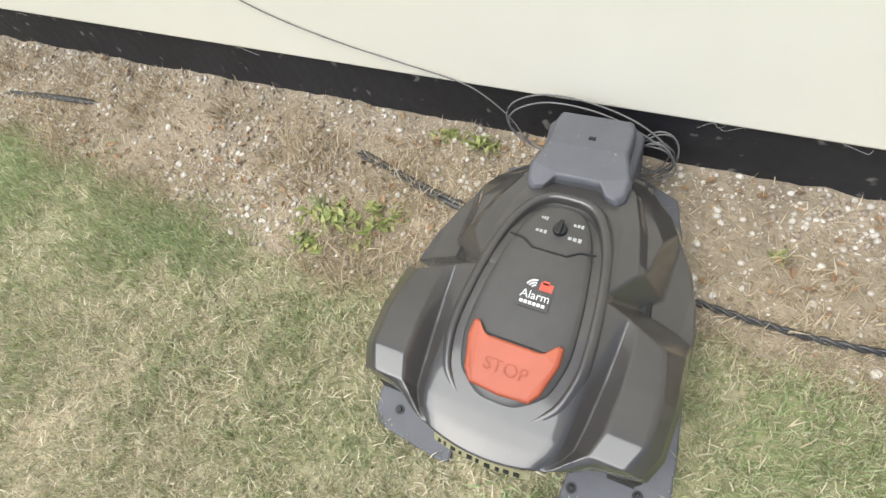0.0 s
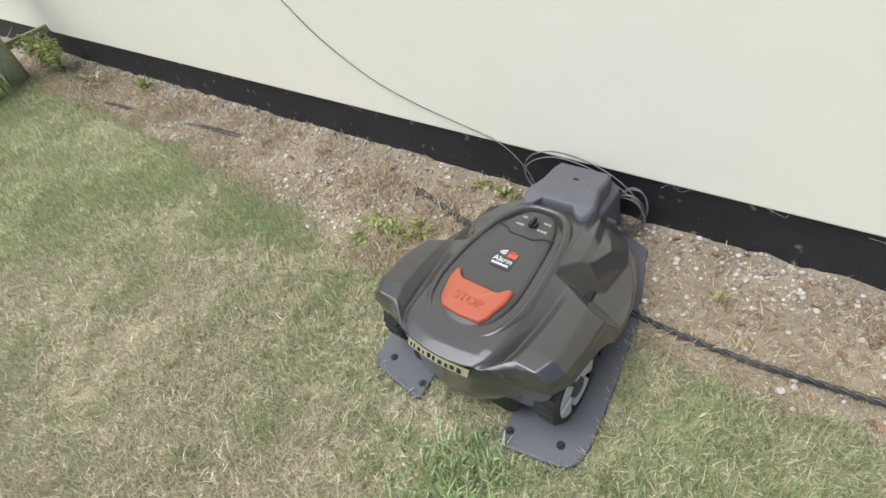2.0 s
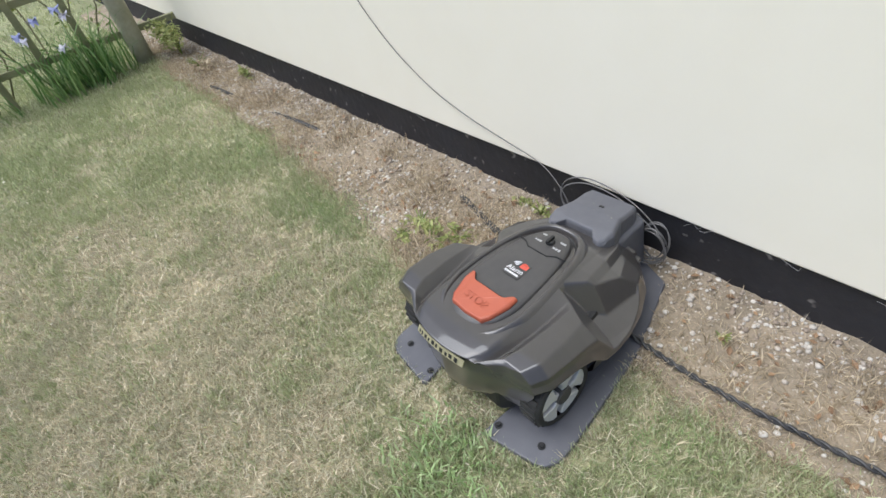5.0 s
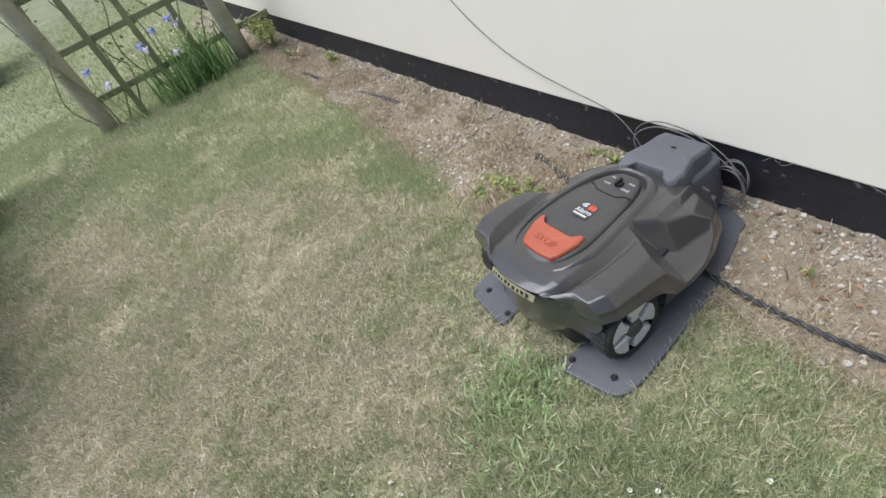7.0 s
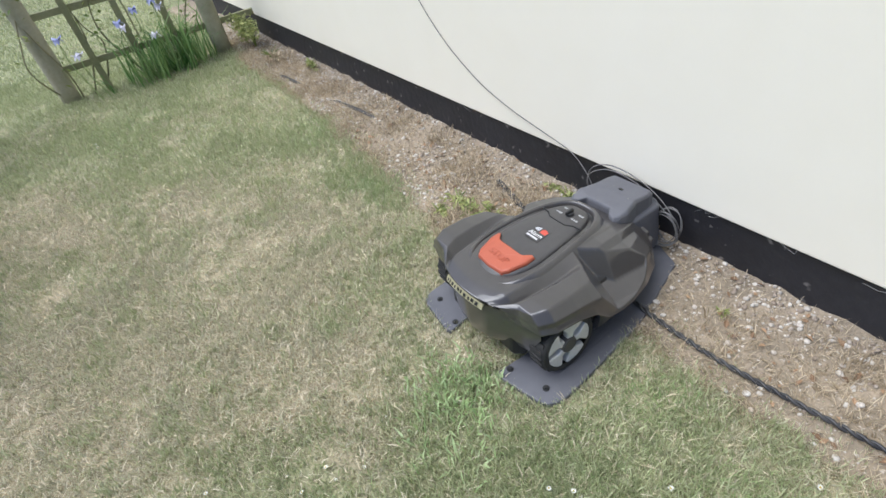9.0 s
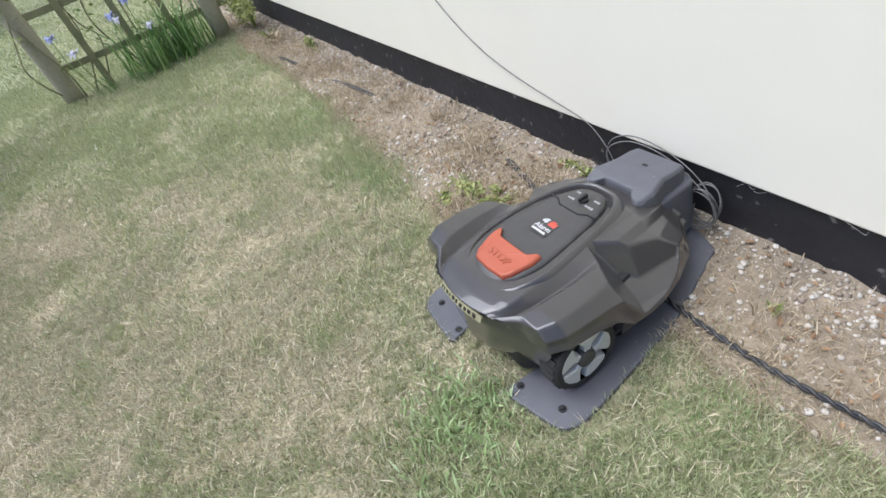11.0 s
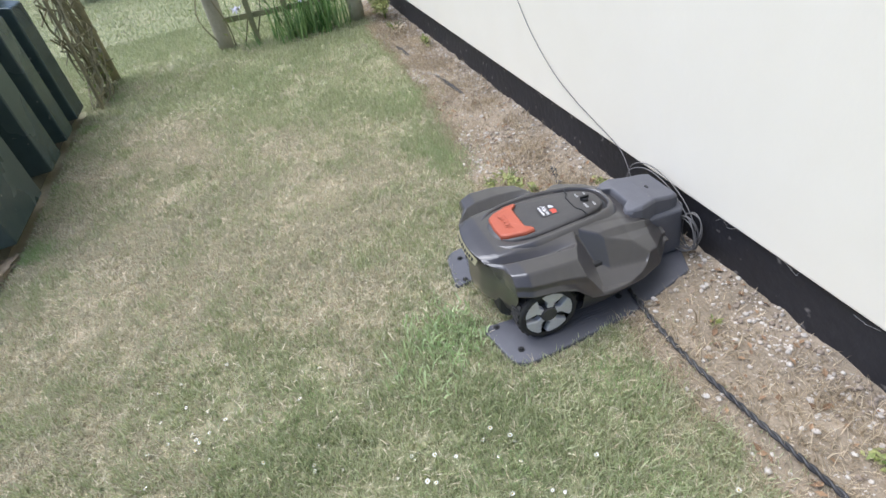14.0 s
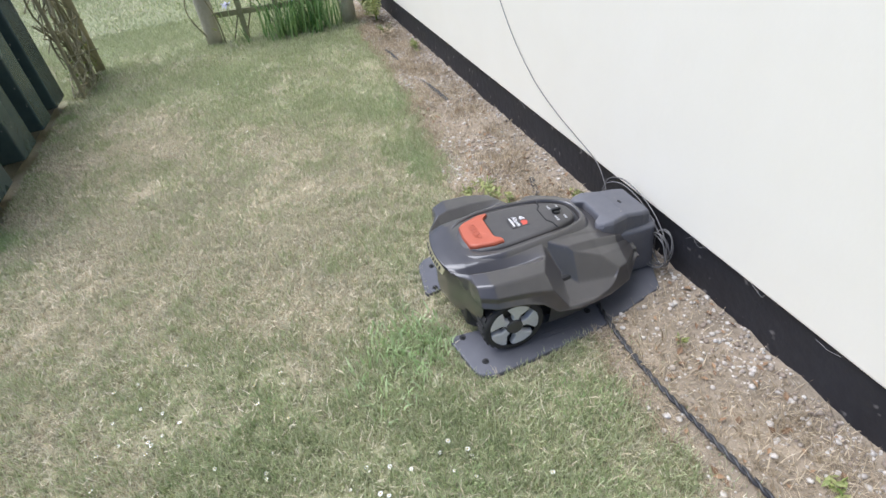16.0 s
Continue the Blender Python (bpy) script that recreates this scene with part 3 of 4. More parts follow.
def console(mower):
    # raised rim round the console and the dark groove inside it
    bm = bmesh.new()
    loops = []
    for g, dz in ((0.026, -0.022), (0.018, -0.007), (0.012, -0.001), (0.007, 0.0), (0.003, -0.004), (0.000, -0.022)):
        loops.append([(x, y, dome(x, y) + dz) for x, y in console_outline(g)])
    ring_band(bm, loops)
    part("console_rim", bm, M_BODY, mower, "raised glossy rim round the console", True)
    bm = bmesh.new()
    loops = [[(x, y, dome(x, y) + dz) for x, y in console_outline(g)] for g, dz in ((-0.009, -0.022), (-0.011, -0.006), (-0.014, -0.002), (-0.022, 0.0), (-0.04, 0.0005), (-0.06, 0.001))]
    vs = ring_band(bm, loops)
    bm.faces.new(vs[-1])
    hatch = part("hatch", bm, M_SATIN, mower, "matt dark hatch cover over the controls", True)
    bm = bmesh.new()
    ring_band(bm, [[(x, y, dome(x, y) + dz) for x, y in console_outline(g)] for g, dz in ((0.001, -0.016), (-0.003, -0.018), (-0.009, -0.020))])
    part("groove", bm, M_BLACK, mower, "dark recess round the hatch", True)
    # step between rear panel and dial panel
    bm = bmesh.new()
    line = [(-0.070, 0.296), (-0.045, 0.292), (-0.028, 0.280), (0.028, 0.280), (0.045, 0.292), (0.070, 0.296)]
    tube(bm, [(x, y, dome(x, y) + 0.0006) for x, y in line], 0.0022, seg=6)
    part("seam", bm, M_BLACK, hatch)
    # dial and print beside it
    bm = bmesh.new()
    cyl(bm, Matrix.Translation((0.004, 0.322, 0.2505)), 0.0125, 0.0105, 0.011, 20)
    box(bm, 0.004, 0.322, 0.258, 0.007, 0.026, 0.010)
    soft_edges(part("dial", bm, M_BLACK, hatch, "small black selector dial"), 0.0015)
    for (x, y, w, h) in ((-0.026, 0.338, 0.012, 0.006), (-0.024, 0.312, 0.020, 0.006), (0.030, 0.338, 0.018, 0.006), (0.031, 0.312, 0.024, 0.007)):
        bm = bmesh.new()
        for j in range(3):
            box(bm, x - w / 3 + j * w / 3, y, dome(x, y) + 0.0012, w / 4.2, h * (0.7 + 0.15 * j), 0.0008)
        part("print_mark", bm, M_MARK, hatch)
    # sticker
    sx, sy = 0.004, 0.204
    z = dome(sx, sy) + 0.0012
    lean = Matrix.Translation((sx, sy, z + 0.0012)) @ Matrix.Rotation(radians(1), 4, "Z")
    bm = bmesh.new()
    box(bm, sx + 0.002, sy + 0.002, z, 0.046, 0.050, 0.0008)
    sticker = part("sticker", bm, M_SATIN, hatch, "alarm warning sticker with white and red print")
    text_mesh("alarm_text", "Alarm", 0.0185, lean @ Matrix.Translation((0.0, -0.003, 0)), M_WHITE, sticker)
    bm = bmesh.new()
    for j in range(6):
        box(bm, sx - 0.018 + j * 0.0068, sy - 0.0155, z + 0.001, 0.0052, 0.0052, 0.0006)
    part("print_bar", bm, M_WHITE, sticker)
    bm = bmesh.new()
    box(bm, sx + 0.012, sy + 0.015, z + 0.001, 0.020, 0.013, 0.0008)
    box(bm, sx + 0.010, sy + 0.022, z + 0.001, 0.010, 0.006, 0.0008)
    part("red_mark", bm, M_RED, sticker)
    for r in (0.006, 0.0105, 0.015):
        bm = bmesh.new()
        pts = [(sx - 0.010 + 0.006 + r * math.cos(a) * -1, sy + 0.008 + r * math.sin(a), z + 0.0012) for a in np.linspace(0.35, 1.6, 7)]
        tube(bm, pts, 0.0015, seg=4)
        part("signal_arc", bm, M_WHITE, sticker)
    # stop button
    bm = bmesh.new()
    top = [(-0.070, 0.138), (-0.064, 0.140), (-0.050, 0.124), (-0.042, 0.121), (0.042, 0.121), (0.050, 0.124), (0.064, 0.140), (0.070, 0.138),
           (0.071, 0.112), (0.058, 0.064), (0.046, 0.048), (0.0, 0.044), (-0.046, 0.048), (-0.058, 0.064), (-0.071, 0.112)]
    loops = []
    for k, dz in ((1.0, -0.012), (1.0, 0.004), (0.965, 0.0085), (0.90, 0.010)):
        cy = 0.085
        loops.append([(x * k, cy + (y - cy) * k, dome(x * k, y) + dz) for x, y in top])
    vs = ring_band(bm, loops)
    bm.faces.new(vs[-1])
    bmesh.ops.recalc_face_normals(bm, faces=bm.faces)
    stop = soft_edges(part("stop_button", bm, M_ORANGE, mower, "large orange stop button"), 0.002)
    text_mesh("stop_text", "STOP", 0.028, Matrix.Translation((0, 0.080, dome(0, 0.08) + 0.0098)), M_ORANGE2, stop, 0.0003)
    # dark gap in front of the button
    bm = bmesh.new()
    tube(bm, [(x * 1.02, y + 0.004, dome(x, y) + 0.001) for x, y in ((-0.058, 0.122), (-0.048, 0.118), (0.048, 0.118), (0.058, 0.122))], 0.003, seg=6)
    part("gap", bm, M_BLACK, hatch)


def build_plate():
    plate = place_unit(thing("charging_plate", "dark grey plastic charging base plate lying on the grass", "base plate"))
    half = [(0.098, -0.060), (0.112, -0.066), (0.234, -0.046), (0.254, -0.036), (0.266, -0.018), (0.271, 0.006), (0.270, 0.06), (0.247, 0.33), (0.182, 0.572), (0.06, 0.628)]
    out = half + [(-x, y) for x, y in half[::-1]] + [(-0.108, 0.05), (-0.09, 0.09), (0.09, 0.09), (0.108, 0.05)]
    bm = bmesh.new()
    prism(bm, out, -0.006, 0.009, 0.006)
    bmesh.ops.triangulate(bm, faces=[f for f in bm.faces if len(f.verts) > 4])
    soft_edges(part("plate", bm, M_GREY, plate, "ribbed grey plastic plate with grass clippings"), 0.004, 2)
    rib = bmesh.new()
    box(rib, 0, 0, 0.0, 0.0022, 0.24, 0.0012)
    me = bpy.data.meshes.new("rib")
    rib.to_mesh(me)
    rib.free()
    finish(me, M_GREY)
    for side in (-1, 1):
        for k in range(11):
            ob = new("rib", me)
            ob.parent = plate
            ob.location = (side * (0.128 + k * 0.0085), 0.21 - 0.004 * k, 0.0093)
    for x, y in ((-0.219, -0.005), (-0.115, -0.029), (0.115, -0.029), (0.219, -0.005), (0.175, 0.33), (-0.175, 0.33)):
        bm = bmesh.new()
        cyl(bm, Matrix.Translation((x, y, 0.0095)), 0.009, 0.009, 0.003, 18)
        cyl(bm, Matrix.Translation((x, y, 0.0125)), 0.006, 0.0045, 0.005, 6)
        part("peg", bm, M_BLACK, plate, "black fixing screw")
    return plate


def build_station():
    st = place_unit(thing("charging_station", "grey plastic charging tower behind the mower", "charging station"))
    bm = bmesh.new()
    prism(bm, [(-0.095, 0.475), (0.095, 0.475), (0.10, 0.60), (0.07, 0.625), (-0.07, 0.625), (-0.10, 0.60)], 0.013, 0.165, 0.10)
    soft_edges(part("tower", bm, M_GREY, st), 0.01, 3)
    # head: wide wings towards the mower, a notch between them
    bm = bmesh.new()
    half = [(0.040, 0.437), (0.055, 0.415), (0.074, 0.409), (0.086, 0.425), (0.089, 0.455), (0.073, 0.510), (0.074, 0.565), (0.068, 0.592)]
    out = [(x, y) for x, y in half] + [(-x, y) for x, y in half[::-1]]
    def top(y):
        return float(np.interp(y, [0.41, 0.45, 0.50, 0.595], [0.218, 0.224, 0.222, 0.207]))
    lo = [bm.verts.new((x * 1.03, y, 0.140 if y > 0.5 else 0.186)) for x, y in out]
    hi0 = [bm.verts.new((x * 1.0, y, top(y) - 0.010)) for x, y in out]
    n = len(out)
    hi = [bm.verts.new((x * 0.93, 0.50 + (y - 0.50) * 0.95, top(y))) for x, y in out]
    for a, b in ((lo, hi0), (hi0, hi)):
        for i in range(n):
            bm.faces.new((a[i], a[(i + 1) % n], b[(i + 1) % n], b[i]))
    f1, f2 = bm.faces.new(hi), bm.faces.new(lo[::-1])
    bmesh.ops.triangulate(bm, faces=[f1, f2])
    bmesh.ops.recalc_face_normals(bm, faces=bm.faces)
    head = soft_edges(part("head", bm, M_GREY, st, "grey contact head with two wings"), 0.004, 2, 28)
    bm = bmesh.new()
    box(bm, 0.004, 0.530, 0.2180, 0.012, 0.007, 0.002, Matrix.Rotation(radians(-9), 4, "X"))
    part("indicator_mark", bm, M_BLACK, head)
    return st


build_plate()
build_mower()
build_station()


# ---- cables ----
def cable(name, pts, r, material, label, category, steps=8, seg=6):
    bm = bmesh.new()
    tube(bm, smooth_path(pts, steps), r, seg=seg)
    return tagged(part(name, bm, material, None, "", True), label, category)


cable("wall_cable", [(-1.86, -0.017, 1.65), (-1.62, -0.017, 1.20), (-1.42, -0.017, 0.85), (-1.26, -0.017, 0.61), (-1.17, -0.017, 0.505), (-1.06, -0.017, 0.410), (-0.90, -0.018, 0.316),
                     (-0.74, -0.018, 0.258), (-0.58, -0.02, 0.222), (-0.45, -0.02, 0.192), (-0.385, -0.025, 0.165), (-0.32, -0.04, 0.12), (-0.27, -0.055, 0.06), (-0.19, -0.06, 0.04)],
      0.0017, M_WIRE, "thin grey low-voltage wire hanging down the cream wall", "cable")
for n, (dx, dz, dy) in enumerate(((0, 0, 0), (0.008, -0.010, -0.010))):
    cable("wire_loop", [(-0.22 + dx, -0.06 + dy, 0.05), (-0.30 + dx, -0.055 + dy, 0.09), (-0.325 + dx, -0.05 + dy, 0.135), (-0.305 + dx, -0.045 + dy, 0.185 + dz),
                        (-0.24 + dx, -0.04 + dy, 0.215 + dz), (-0.15 + dx, -0.04 + dy, 0.212 + dz), (-0.06, -0.045 + dy, 0.185 + dz), (0.005 + dx, -0.05 + dy, 0.135 + dz),
                        (0.03 + dx, -0.055 + dy, 0.075), (0.005, -0.06 + dy, 0.035), (-0.04, -0.07 + dy, 0.03)], 0.0019, M_WIRE,
          "loop of thin grey wire behind the charging station", "cable")
bm = bmesh.new()
turns = []
for a in np.linspace(0, 2 * math.pi * 5.6, 170):
    wob = math.sin(a * 0.37) * 0.5 + math.sin(a * 0.83 + 1) * 0.5
    turns.append((-0.010 + 0.006 * wob + (0.040 + 0.006 * wob) * math.cos(a), -0.052 + 0.014 * math.sin(a * 1.13), 0.090 + 0.005 * wob + (0.062 + 0.008 * wob) * math.sin(a)))
tube(bm, turns, 0.0018, seg=5)
tagged(part("wire_coil", bm, M_WIRE, None, "", True), "bundle of coiled grey spare wire beside the station", "cable")
def twisted(points, radius, pitch, phase):
    """A line winding round a smooth path, as one strand of a twisted pair."""
    out, run, line = [], 0.0, smooth_path(points, 26)
    for i, q in enumerate(line):
        d = line[min(i + 1, len(line) - 1)] - line[max(i - 1, 0)]
        side = Vector((-d.y, d.x, 0)).normalized()
        run += (q - line[i - 1]).length if i else 0.0
        a = 2 * math.pi * run / pitch + phase
        out.append(q + side * math.cos(a) * radius + Vector((0, 0, 1)) * math.sin(a) * radius)
    return out


RUN = [(0.05, -0.295, 0.012), (0.12, -0.307, 0.014), (0.23, -0.317, 0.016), (0.36, -0.320, 0.018), (0.53, -0.304, 0.016),
       (0.70, -0.288, 0.018), (0.87, -0.267, 0.016), (1.15, -0.230, 0.016), (1.5, -0.195, 0.014), (2.4, -0.145, 0.014)]
for phase in (0.0, math.pi):
    cable("ground_cable", twisted(RUN, 0.0036, 0.060, phase), 0.0043, M_CABLE, "black twisted twin cable lying on the soil strip", "cable", 1, 8)
for off in (0.0, 0.011):
    cable("ground_cable", [(-0.36, -0.235 + off, 0.012), (-0.42, -0.226 + off, 0.016), (-0.52, -0.200 + off, 0.014), (-0.61, -0.174 + off, 0.012), (-0.69, -0.148 + off, 0.006), (-0.76, -0.125 + off, -0.012)],
          0.0068, M_CABLE, "black twin cable going into the soil", "cable", 6, 8)
cable("buried_pipe", [(-2.75, -0.25, -0.012), (-2.6, -0.24, 0.008), (-2.3, -0.225, 0.004), (-2.1, -0.212, -0.006), (-1.92, -0.198, 0.010), (-1.75, -0.182, 0.012), (-1.63, -0.17, 0.004), (-1.56, -0.165, -0.014)],
      0.011, M_CABLE, "half-buried black pipe in the soil strip", "pipe", 6, 8)


def leaf_cloud(bm, n, centre, size, leaf, rnd, flat=0.5):
    for _ in range(n):
        d = Vector((rnd.gauss(0, 1), rnd.gauss(0, 1), rnd.gauss(0, 1)))
        d = d.normalized() * rnd.random() ** 0.4
        c = Vector(centre) + Vector((d.x * size[0], d.y * size[1], abs(d.z) * size[2] if flat < 0 else d.z * size[2]))
        L = leaf * rnd.uniform(0.6, 1.3)
        e = Euler((rnd.uniform(-0.9, 0.9), rnd.uniform(-0.9, 0.9), rnd.uniform(0, 6.3))).to_matrix()
        v = [bm.verts.new(c + e @ Vector(p)) for p in ((0, -L, 0), (L * 0.42, 0, L * 0.12), (0, L, 0), (-L * 0.42, 0, L * 0.12))]
        bm.faces.new(v)


# ---- the plastic tank, its base and the willow screen ----
def build_tank():
    tank = thing("oil_tank", "dark green ribbed plastic oil tank on a low base", "oil tank")
    x0, x1, y0, y1, z0, z1 = -3.06, -1.27, -2.52, -3.60, 0.06, 0.77
    bm = bmesh.new()
    box(bm, (x0 + x1) / 2, (y0 + y1) / 2, (z0 + z1) / 2, x1 - x0 - 0.06, y0 - y1 - 0.04, z1 - z0)
    soft_edges(part("body", bm, M_TANK, tank, "dark green polyethylene body"), 0.04, 3)
    # upright ribs of the side, in pairs of wide and narrow
    edges = ((-3.00, -2.74), (-2.62, -2.40), (-2.26, -2.00), (-1.80, -1.30))
    for a, b in edges:
        bm = bmesh.new()
        for (za, zb, ya, yb) in ((z0, z1 - 0.05, y0 + 0.200, y0 + 0.200),):
            q = [(a, y0 - 0.02, za), (a + 0.018, ya, za), (b - 0.018, ya, za), (b, y0 - 0.02, za)]
            r = [(a + 0.01, y0 - 0.02, zb + 0.06), (a + 0.022, yb, zb), (b - 0.022, yb, zb), (b - 0.01, y0 - 0.02, zb + 0.06)]
            lo = [bm.verts.new(p) for p in q]
            hi = [bm.verts.new(p) for p in r]
            for i in range(4):
                bm.faces.new((lo[i], lo[(i + 1) % 4], hi[(i + 1) % 4], hi[i]))
            bm.faces.new(hi)
            bm.faces.new(lo[::-1])
        bmesh.ops.recalc_face_normals(bm, faces=bm.faces)
        soft_edges(part("rib", bm, M_TANK, tank, "upright moulded rib with a sloping head"), 0.008, 2)
    for a, b in ((-2.73, -2.63), (-2.39, -2.27), (-1.98, -1.82)):
        bm = bmesh.new()
        prism(bm, [(a + 0.01, y0 - 0.01), (b - 0.005, y0 - 0.01), (b - 0.005, y0 + 0.07), (a + 0.01, y0 + 0.07)], 0.50, 0.772, 0.06)
        soft_edges(part("lug", bm, M_TANK, tank, "small moulded block between two ribs"), 0.008, 2)
    bm = bmesh.new()
    prism(bm, [(x0 - 0.02, y0 + 0.12), (x0 - 0.02, y1 - 0.02), (x1 + 0.02, y1 - 0.02), (x1 + 0.02, y0 + 0.12)], 0.77, 0.845, 0.012)
    soft_edges(part("lid_rim", bm, M_TANK, tank, "moulded top flange"), 0.015, 3)
    bm = bmesh.new()
    prism(bm, [(x0 + 0.05, y0 + 0.04), (x0 + 0.05, y1 + 0.05), (x1 - 0.05, y1 + 0.05), (x1 - 0.05, y0 + 0.04)], 0.835, 1.05, 0.14)
    soft_edges(part("top", bm, M_TANKTOP, tank, "blue-grey tank top, paler than the body"), 0.03, 3)
    for k in range(4):
        bm = bmesh.new()
        prism(bm, [(x0 + 0.2 + k * 0.40, y0 - 0.10), (x0 + 0.2 + k * 0.40, y0 - 0.55), (x0 + 0.5 + k * 0.40, y0 - 0.55), (x0 + 0.5 + k * 0.40, y0 - 0.10)][::-1], 1.03, 1.075, 0.08)
        soft_edges(part("top_panel", bm, M_TANKTOP, tank), 0.015, 2)
    return tank


build_tank()
bm = bmesh.new()
box(bm, -2.14, -2.99, 0.015, 1.80, 1.16, 0.09)
tagged(soft_edges(part("tank_base", bm, M_BASE), 0.01), "low concrete and board base below the tank", "base")
rnd = random.Random(3)
for (cx, cy, cz, ln, wd, turn) in ((-1.16, -2.44, 0.03, 0.30, 0.11, 12), (-1.22, -2.40, 0.012, 0.22, 0.07, -6), (-1.08, -2.50, 0.045, 0.28, 0.11, 20)):
    bm = bmesh.new()
    vs = box(bm, 0, 0, 0, ln, wd, 0.022)
    bmesh.ops.subdivide_edges(bm, edges=bm.edges[:], cuts=4, use_grid_fill=True)
    for vv in bm.verts:
        vv.co += Vector((rnd.uniform(-0.012, 0.012), rnd.uniform(-0.012, 0.012), rnd.uniform(-0.004, 0.004) + 0.03 * math.sin(vv.co.x * 9)))
    ob = part("broken_board", bm, M_SLAB)
    ob.matrix_basis = pose(cx, cy, cz, 4, 6, turn)
    tagged(ob, "rotten splintered board lying under the tank edge", "board", "rotten boards")


def build_screen():
    screen = thing("willow_screen", "upright woven willow screen beside the tank", "willow screen", at=(-3.03, -2.24, 0))
    rnd = random.Random(21)
    L, Hh = 0.60, 1.10
    for k in range(4):
        bm = bmesh.new()
        x = -0.02 - k * L / 3.2
        tube(bm, smooth_path([(x, 0, -0.03), (x - 0.02, 0.01, 0.5), (x - 0.01, 0.0, Hh)], 4), 0.014, 0.011, 6)
        part("stake", bm, M_WILLOW, screen)
    bm = bmesh.new()
    tube(bm, [(-L, 0.02, -0.03), (-L - 0.01, 0.02, 0.6), (-L - 0.005, 0.02, Hh + 0.02)], 0.036, 0.03, 8)
    part("end_stake", bm, M_WILLOW, screen, "thicker bark-covered end stake", True)
    for k in range(84):
        bm = bmesh.new()
        z = rnd.uniform(0.02, Hh - 0.05)
        yo = rnd.uniform(-0.06, 0.06)
        sl = rnd.uniform(-0.75, 0.75)
        a, b = -rnd.uniform(0, 0.1), -L + rnd.uniform(0, 0.12)
        pts = [(a + (b - a) * t, yo + 0.022 * math.sin(t * 9 + k) + rnd.uniform(-0.006, 0.006), min(max(z + sl * (t - 0.5), 0.01), Hh)) for t in np.linspace(0, 1, 6)]
        tube(bm, smooth_path(pts, 2), rnd.uniform(0.003, 0.007), seg=5)
        part("withy", bm, M_WILLOW, screen)
    bm = bmesh.new()
    for k in range(7):
        leaf_cloud(bm, 34, (-rnd.uniform(0.0, L), rnd.uniform(-0.05, 0.06), rnd.uniform(0.05, 0.5) ** 1.4), (0.10, 0.04, 0.12), 0.016, rnd)
    part("ivy_leaves", bm, M_LEAF, screen, "small green leaves growing through the weave")
    return screen


build_screen()


# ---- the trellis with its posts ----
def build_trellis():
    tr = thing("garden_trellis", "weathered wooden trellis between round posts", "trellis", at=(-3.57, 0.076, 0))
    tr.rotation_euler = (0, 0, radians(-8))
    for y, r in ((-0.39, 0.060), (-1.47, 0.062)):
        bm = bmesh.new()
        rnd = random.Random(int(-y * 100))
        tube(bm, smooth_path([(0, y, -0.05), (0.006, y + 0.004, 0.6), (-0.004, y - 0.01, 1.3), (0, y - 0.02, 2.1)], 5), r, r * 0.92, 14)
        part("post", bm, M_WOOD, tr, "round grey-brown timber post", True)
    rails = ((0.20, -1.47, -0.02), (0.54, -1.47, -0.02), (0.88, -1.47, -0.02), (1.22, -1.47, -0.02))
    for z, a, b in rails:
        bm = bmesh.new()
        box(bm, 0.0, (a + b) / 2, z, 0.026, b - a, 0.042)
        soft_edges(part("rail", bm, M_TRELLIS, tr), 0.004)
    for y in (-1.21, -0.93, -0.66):
        bm = bmesh.new()
        box(bm, 0.022, y, 0.86, 0.022, 0.042, 1.75)
        soft_edges(part("upright", bm, M_TRELLIS, tr), 0.004)
    return tr


build_trellis()


def build_climber():
    """Thin twigs with a few leaves that grow through the trellis."""
    th = thing("climbing_plant", "thin twiggy climber with sparse small leaves on the trellis", "climber", at=(-3.74, -0.9, 0))
    rnd = random.Random(77)
    leaves = []
    for k in range(9):
        bm = bmesh.new()
        y = rnd.uniform(-0.5, 0.35)
        pts = [(rnd.uniform(-0.03, 0.05), y, -0.02)]
        for z in (0.25, 0.5, 0.8, 1.1):
            y += rnd.uniform(-0.14, 0.14)
            pts.append((rnd.uniform(-0.04, 0.06), y, z + rnd.uniform(-0.08, 0.08)))
        line = smooth_path(pts, 5)
        tube(bm, line, 0.006, 0.003, 5)
        part("twig", bm, M_WILLOW, th, "", True)
        leaves += [line[rnd.randrange(4, len(line))] for _ in range(16)]
    bm = bmesh.new()
    for c in leaves:
        for _ in range(2):
            p = c + Vector((rnd.uniform(-0.04, 0.04), rnd.uniform(-0.05, 0.05), rnd.uniform(-0.04, 0.04)))
            e = Euler((rnd.uniform(-0.9, 0.9), rnd.uniform(-0.9, 0.9), rnd.uniform(0, 6.3))).to_matrix()
            L = rnd.uniform(0.012, 0.024)
            bm.faces.new([bm.verts.new(p + e @ Vector(q)) for q in ((0, -L, 0), (L * 0.5, 0, L * 0.15), (0, L, 0), (-L * 0.5, 0, L * 0.15))])
    part("leaves", bm, M_LEAF, th)


build_climber()


